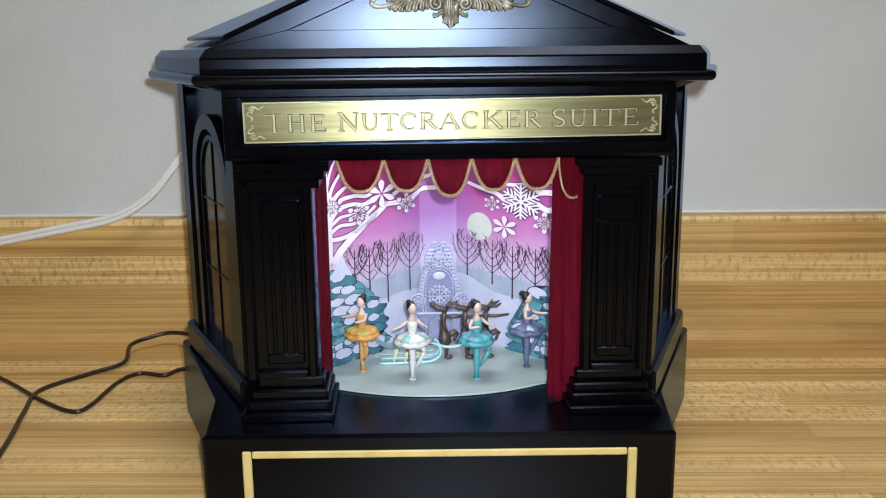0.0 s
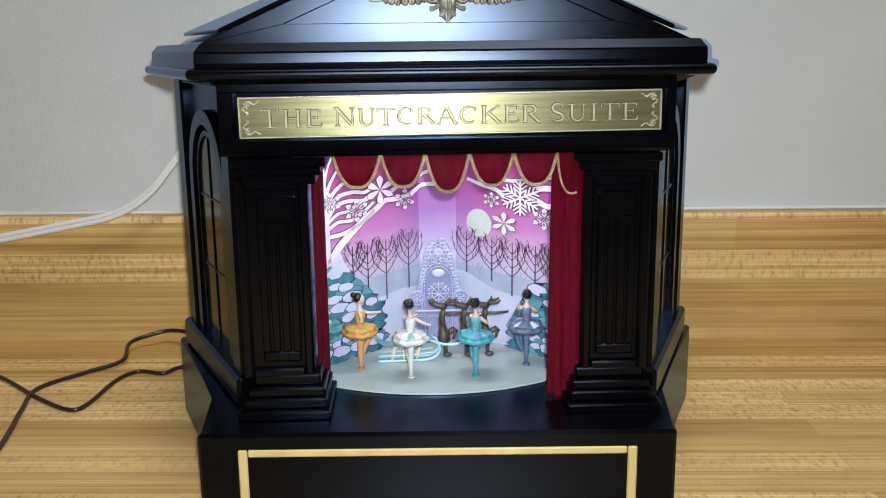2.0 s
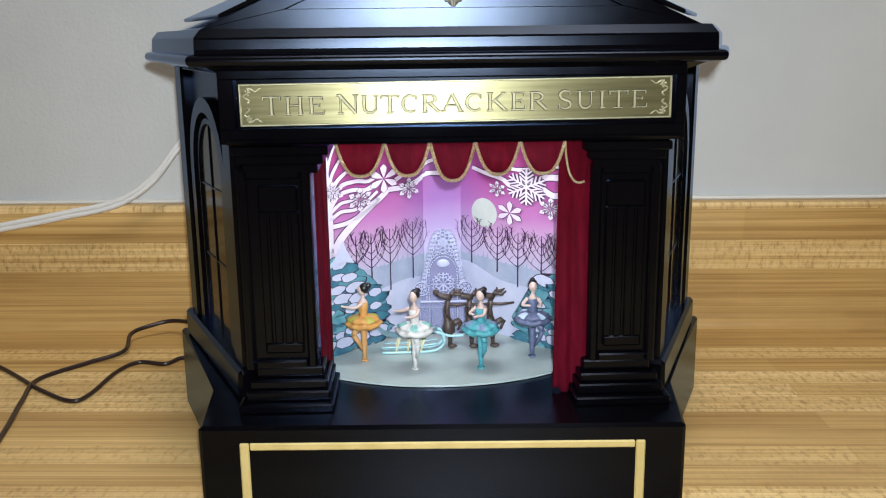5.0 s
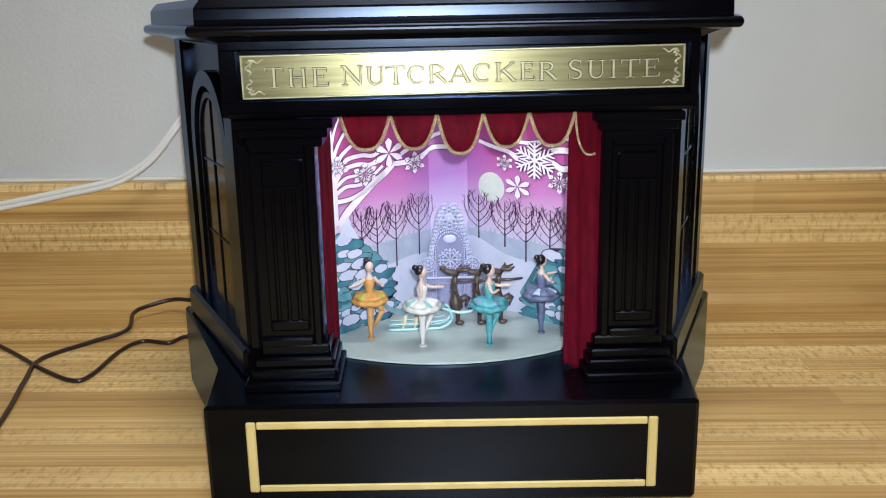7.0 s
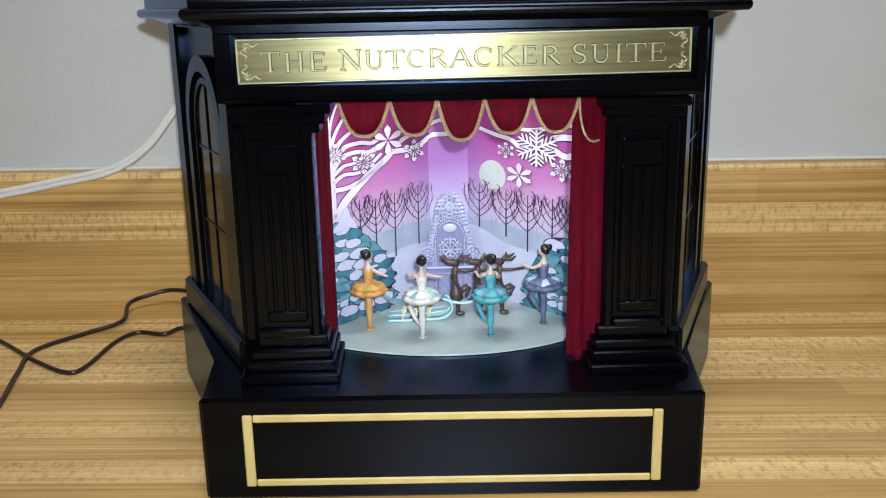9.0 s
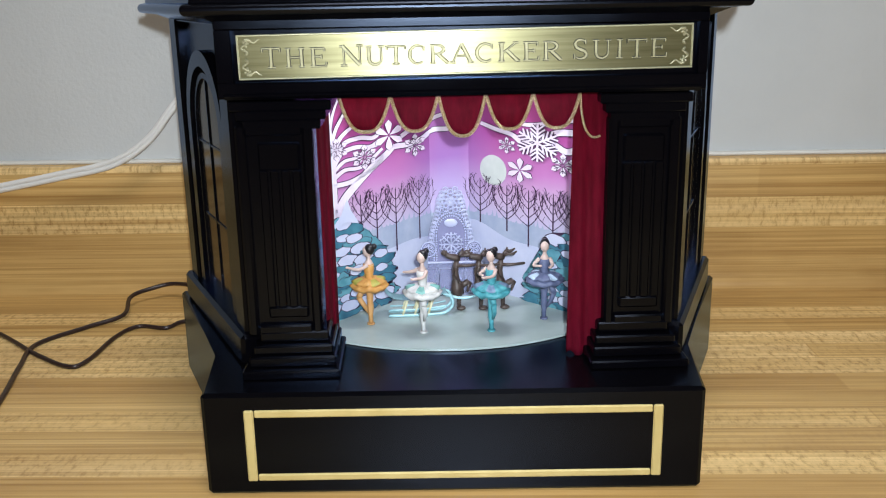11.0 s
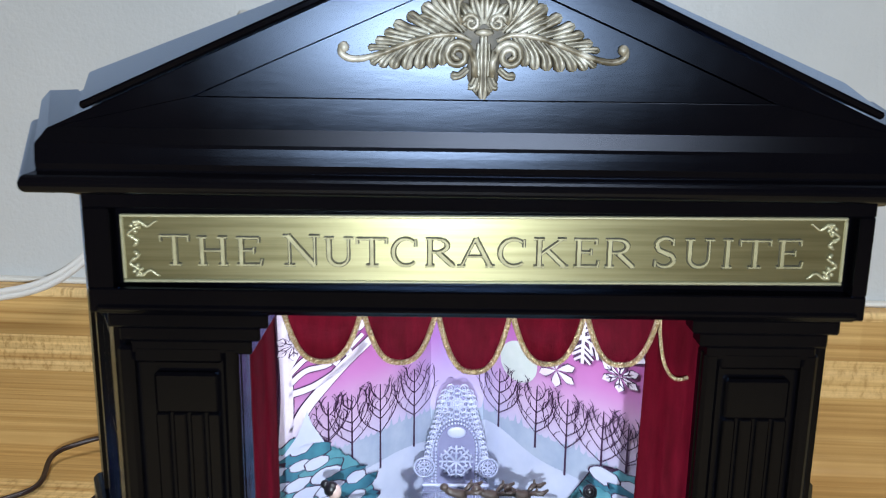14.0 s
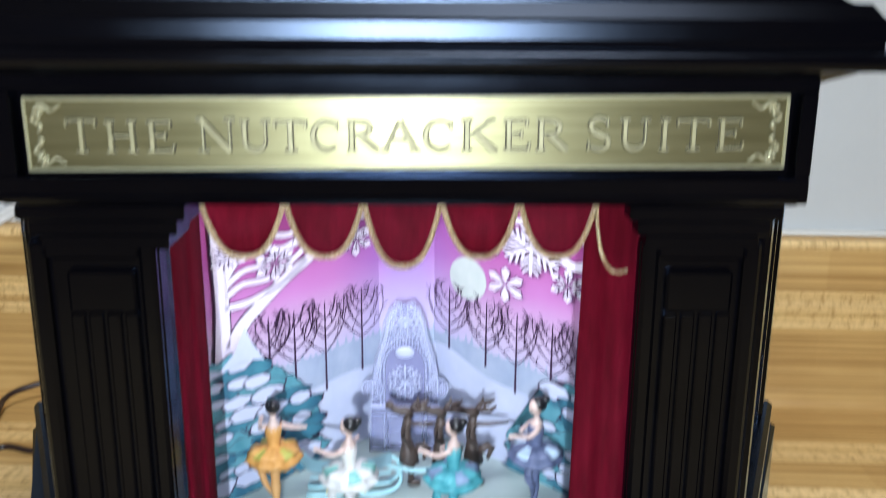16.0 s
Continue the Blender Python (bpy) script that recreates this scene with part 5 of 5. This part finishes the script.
# ballet dolls: one plain mesh each, on one leg, turning
def dancer(name, label, dress, leg, patch_mat, arms):
    bm = bmesh.new()
    DRESS, LEG, SKIN, HAIR, PATCH = 0, 1, 2, 3, 4
    tube(bm, [(0, 0, 0), (0, 0, 0.0008)], 0.0021, 10, LEG)
    tube(bm, [(0, 0, 0.0006), (0, 0, 0.004), (0, 0, 0.0085), (0, 0, 0.011), (0, 0, 0.018), (0, 0, 0.021)], [0.0013, 0.0012, 0.0019, 0.0016, 0.0022, 0.0023], 9, LEG)
    # raised leg: thigh forward and out, shin folded back to the knee
    tube(bm, [(0.0012, -0.0008, 0.0205), (0.0042, -0.0042, 0.0165), (0.0052, -0.0050, 0.0148)], [0.0019, 0.0016, 0.0014], 8, LEG)
    tube(bm, [(0.0052, -0.0050, 0.0150), (0.0036, -0.0022, 0.0100), (0.0014, -0.0010, 0.0062)], [0.0014, 0.0012, 0.0006], 8, LEG)
    # tutu: two ruffled rings
    for zz, R, th, ph, mi in ((0.0203, 0.0101, 0.0018, 0.0, DRESS), (0.0224, 0.0089, 0.0014, 0.6, DRESS)):
        rings = []
        for r, dz in ((0.0016, th * 1.3), (R * 0.45, th * 1.2), (R * 0.8, th * 0.5), (R, -th * 0.3), (R * 0.85, -th * 1.3), (R * 0.4, -th), (0.0012, -th)):
            ring = []
            for k in range(36):
                a = 2 * math.pi * k / 36
                ruff = math.sin(a * 9 + ph) + 0.5 * math.sin(a * 5 + 2 * ph + 1)
                ring.append(bm.verts.new((r * (1 + 0.05 * ruff) * math.cos(a), r * (1 + 0.05 * ruff) * math.sin(a), zz + dz + 0.0006 * ruff * r / R)))
            rings.append(ring)
        for a, b in zip(rings, rings[1:]):
            for k in range(36):
                f = bm.faces.new((a[k], a[(k + 1) % 36], b[(k + 1) % 36], b[k]))
                f.smooth = True
                f.material_index = PATCH if (zz > 0.021 and rings.index(a) in (1, 2) and k % 9 in (2, 3, 4)) else mi
    # bodice, neck, head, bun
    tube(bm, [(0, 0, 0.0215), (0, 0, 0.0255), (0, -0.0002, 0.0295), (0, -0.0002, 0.0318)], [0.0030, 0.0021, 0.0030, 0.0027], 12, DRESS)
    tube(bm, [(0, -0.0001, 0.0312), (0, 0, 0.0330), (0, 0, 0.0345), (0, 0, 0.0365)], [0.0028, 0.0019, 0.0010, 0.0010], 10, SKIN)
    ball(bm, (0, -0.0004, 0.0388), 0.0027, SKIN, 0.88, 1.0, 1.16)
    ball(bm, (0, 0.0007, 0.0397), 0.0029, HAIR, 0.95, 1.0, 1.05)
    ball(bm, (0, 0.0031, 0.0413), 0.0017, HAIR)
    for pts in arms:
        line = smooth_line(pts, 4)
        tube(bm, line, [0.0011 - 0.0005 * i / len(line) for i in range(len(line))], 7, SKIN)
        ball(bm, pts[-1], 0.0008, SKIN, 1.4, 1.0, 0.8, 7, 5)
    for v in bm.verts:
        z = v.co.z
        v.co = Vector((v.co.x * 1.08, v.co.y * 1.08, z * 1.2 if z < 0.0185 else 0.0222 + (z - 0.0185) * 1.06))
    ob = mesh_object(name, bm, [dress, leg, M_SKIN, M_HAIR, patch_mat])
    return tagged(ob, label, "figurine", "ballet figurines")


def fabric(name, a, b):
    return material(name, a, 0.55, build=mottled(a, b, 320.0))


M_ORANGE = fabric("orange_resin", (0.46, 0.21, 0.045), (0.58, 0.31, 0.09))
M_ORANGE_LEG = fabric("orange_tights", (0.50, 0.25, 0.08), (0.56, 0.31, 0.12))
M_OLIVE = fabric("olive_paint", (0.30, 0.30, 0.05), (0.42, 0.36, 0.08))
M_WHITE = fabric("white_resin", (0.54, 0.54, 0.52), (0.64, 0.63, 0.61))
M_GREEN = fabric("green_paint", (0.14, 0.38, 0.34), (0.25, 0.48, 0.44))
M_TEAL = fabric("teal_resin", (0.035, 0.24, 0.29), (0.10, 0.38, 0.42))
M_TEAL_D = fabric("slate_paint", (0.12, 0.18, 0.30), (0.2, 0.28, 0.4))
M_INDIGO = fabric("slate_blue_resin", (0.07, 0.09, 0.17), (0.13, 0.15, 0.25))
M_SILVER = fabric("pale_blue_paint", (0.34, 0.45, 0.58), (0.45, 0.55, 0.66))

side_out = [(0.0028, 0, 0.0318), (0.0065, -0.001, 0.0305), (0.0110, -0.0015, 0.0312)]
other_out = [(-0.0028, 0, 0.0318), (-0.0066, -0.001, 0.0300), (-0.0112, -0.0015, 0.0290)]
folded = [(-0.0028, 0, 0.0318), (-0.0058, -0.0018, 0.0285), (-0.0022, -0.0048, 0.0290)]
forward = [(0.0028, 0, 0.0318), (0.0042, -0.0045, 0.0296), (0.0030, -0.0110, 0.0302)]
fold_r = [(0.0028, 0, 0.0318), (0.0052, -0.0022, 0.0280), (0.0010, -0.0046, 0.0272)]
raised = [(-0.0028, 0, 0.0318), (-0.0062, -0.0004, 0.0315), (-0.0070, -0.0025, 0.0352)]
DOLLS = [
    (dancer("ballerina_figurine", "small ballerina figurine in orange tutu turning on the stage", M_ORANGE, M_ORANGE_LEG, M_OLIVE, (forward, other_out)), -0.0530, 0.0610, -28, 1.0),
    (dancer("ballerina_figurine", "small ballerina figurine in white tutu turning on the stage", M_WHITE, M_WHITE, M_GREEN, (forward, other_out)), -0.0230, 0.0450, 28, 1.0),
    (dancer("ballerina_figurine", "small ballerina figurine in teal tutu turning on the stage", M_TEAL, M_TEAL, M_TEAL_D, (forward, folded)), 0.0150, 0.0442, 30, 1.0),
    (dancer("ballerina_figurine", "small ballerina figurine in slate blue tutu turning on the stage", M_INDIGO, M_INDIGO, M_SILVER, (forward, folded)), 0.0470, 0.0615, 62, 1.0),
]

# ---------------------------------------------------------------- cords and outlet
def cable(name, pts, r, mat, label):
    bm = tube(bmesh.new(), smooth_line(pts, 10), r, 10)
    return tagged(mesh_object(name, bm, mat), label, "cable")


Z = COUNTER + 0.0017
cable("black_cord", [(-0.275, 0.03, Z), (-0.2853, 0.0973, Z), (-0.2943, 0.1449, Z), (-0.2990, 0.1860, Z), (-0.2744, 0.2196, Z), (-0.2530, 0.2390, Z + 0.002), (-0.2560, 0.2700, Z + 0.006), (-0.2450, 0.2840, Z + 0.008), (-0.2230, 0.2880, Z + 0.011), (-0.19, 0.26, Z + 0.012), (-0.15, 0.20, Z + 0.006)], 0.0017, M_BLACK_WIRE, "thin black power cord lying on the counter")
cable("black_cord", [(-0.40, 0.27, Z), (-0.3321, 0.2079, Z), (-0.2916, 0.1669, Z), (-0.2615, 0.1430, Z), (-0.2515, 0.1530, Z), (-0.2460, 0.1980, Z), (-0.2350, 0.2180, Z), (-0.2137, 0.2130, Z), (-0.2000, 0.2270, Z), (-0.15, 0.22, Z)], 0.0016, M_BLACK_WIRE, "thin black power cord crossing on the counter")
bm = bmesh.new()
line = smooth_line([(-0.45, 0.302, 0.066), (-0.358, 0.299, 0.0826), (-0.310, 0.297, 0.0915), (-0.266, 0.295, 0.1010), (-0.236, 0.294, 0.1190), (-0.2110, 0.294, 0.1475), (-0.17, 0.300, 0.19), (-0.12, 0.311, 0.225)], 10)
for off in (-0.0018, 0.0018):
    tube(bm, [p + Vector((0, 0, off)) for p in line], 0.0022, 8)
tagged(mesh_object("white_cord", bm, M_WHITE_WIRE), "white two-strand lamp cord plugged in behind the box", "cable")
outlet = tagged(mesh_object("outlet_plate", box((-0.137, 0.3085, 0.158), (-0.067, 0.3215, 0.2725), 0.002), M_OUTLET), "ivory wall outlet plate behind the box", "outlet")


def motions():
    period = 6.1
    for ob, x, y, start, k in DOLLS:
        rows = [(t, pose(x, y, STAGE, 0, 0, start + 360.0 * t / period)) for t in np.arange(0, 16.01, 1.0)]
        walk(ob, rows)


motions()
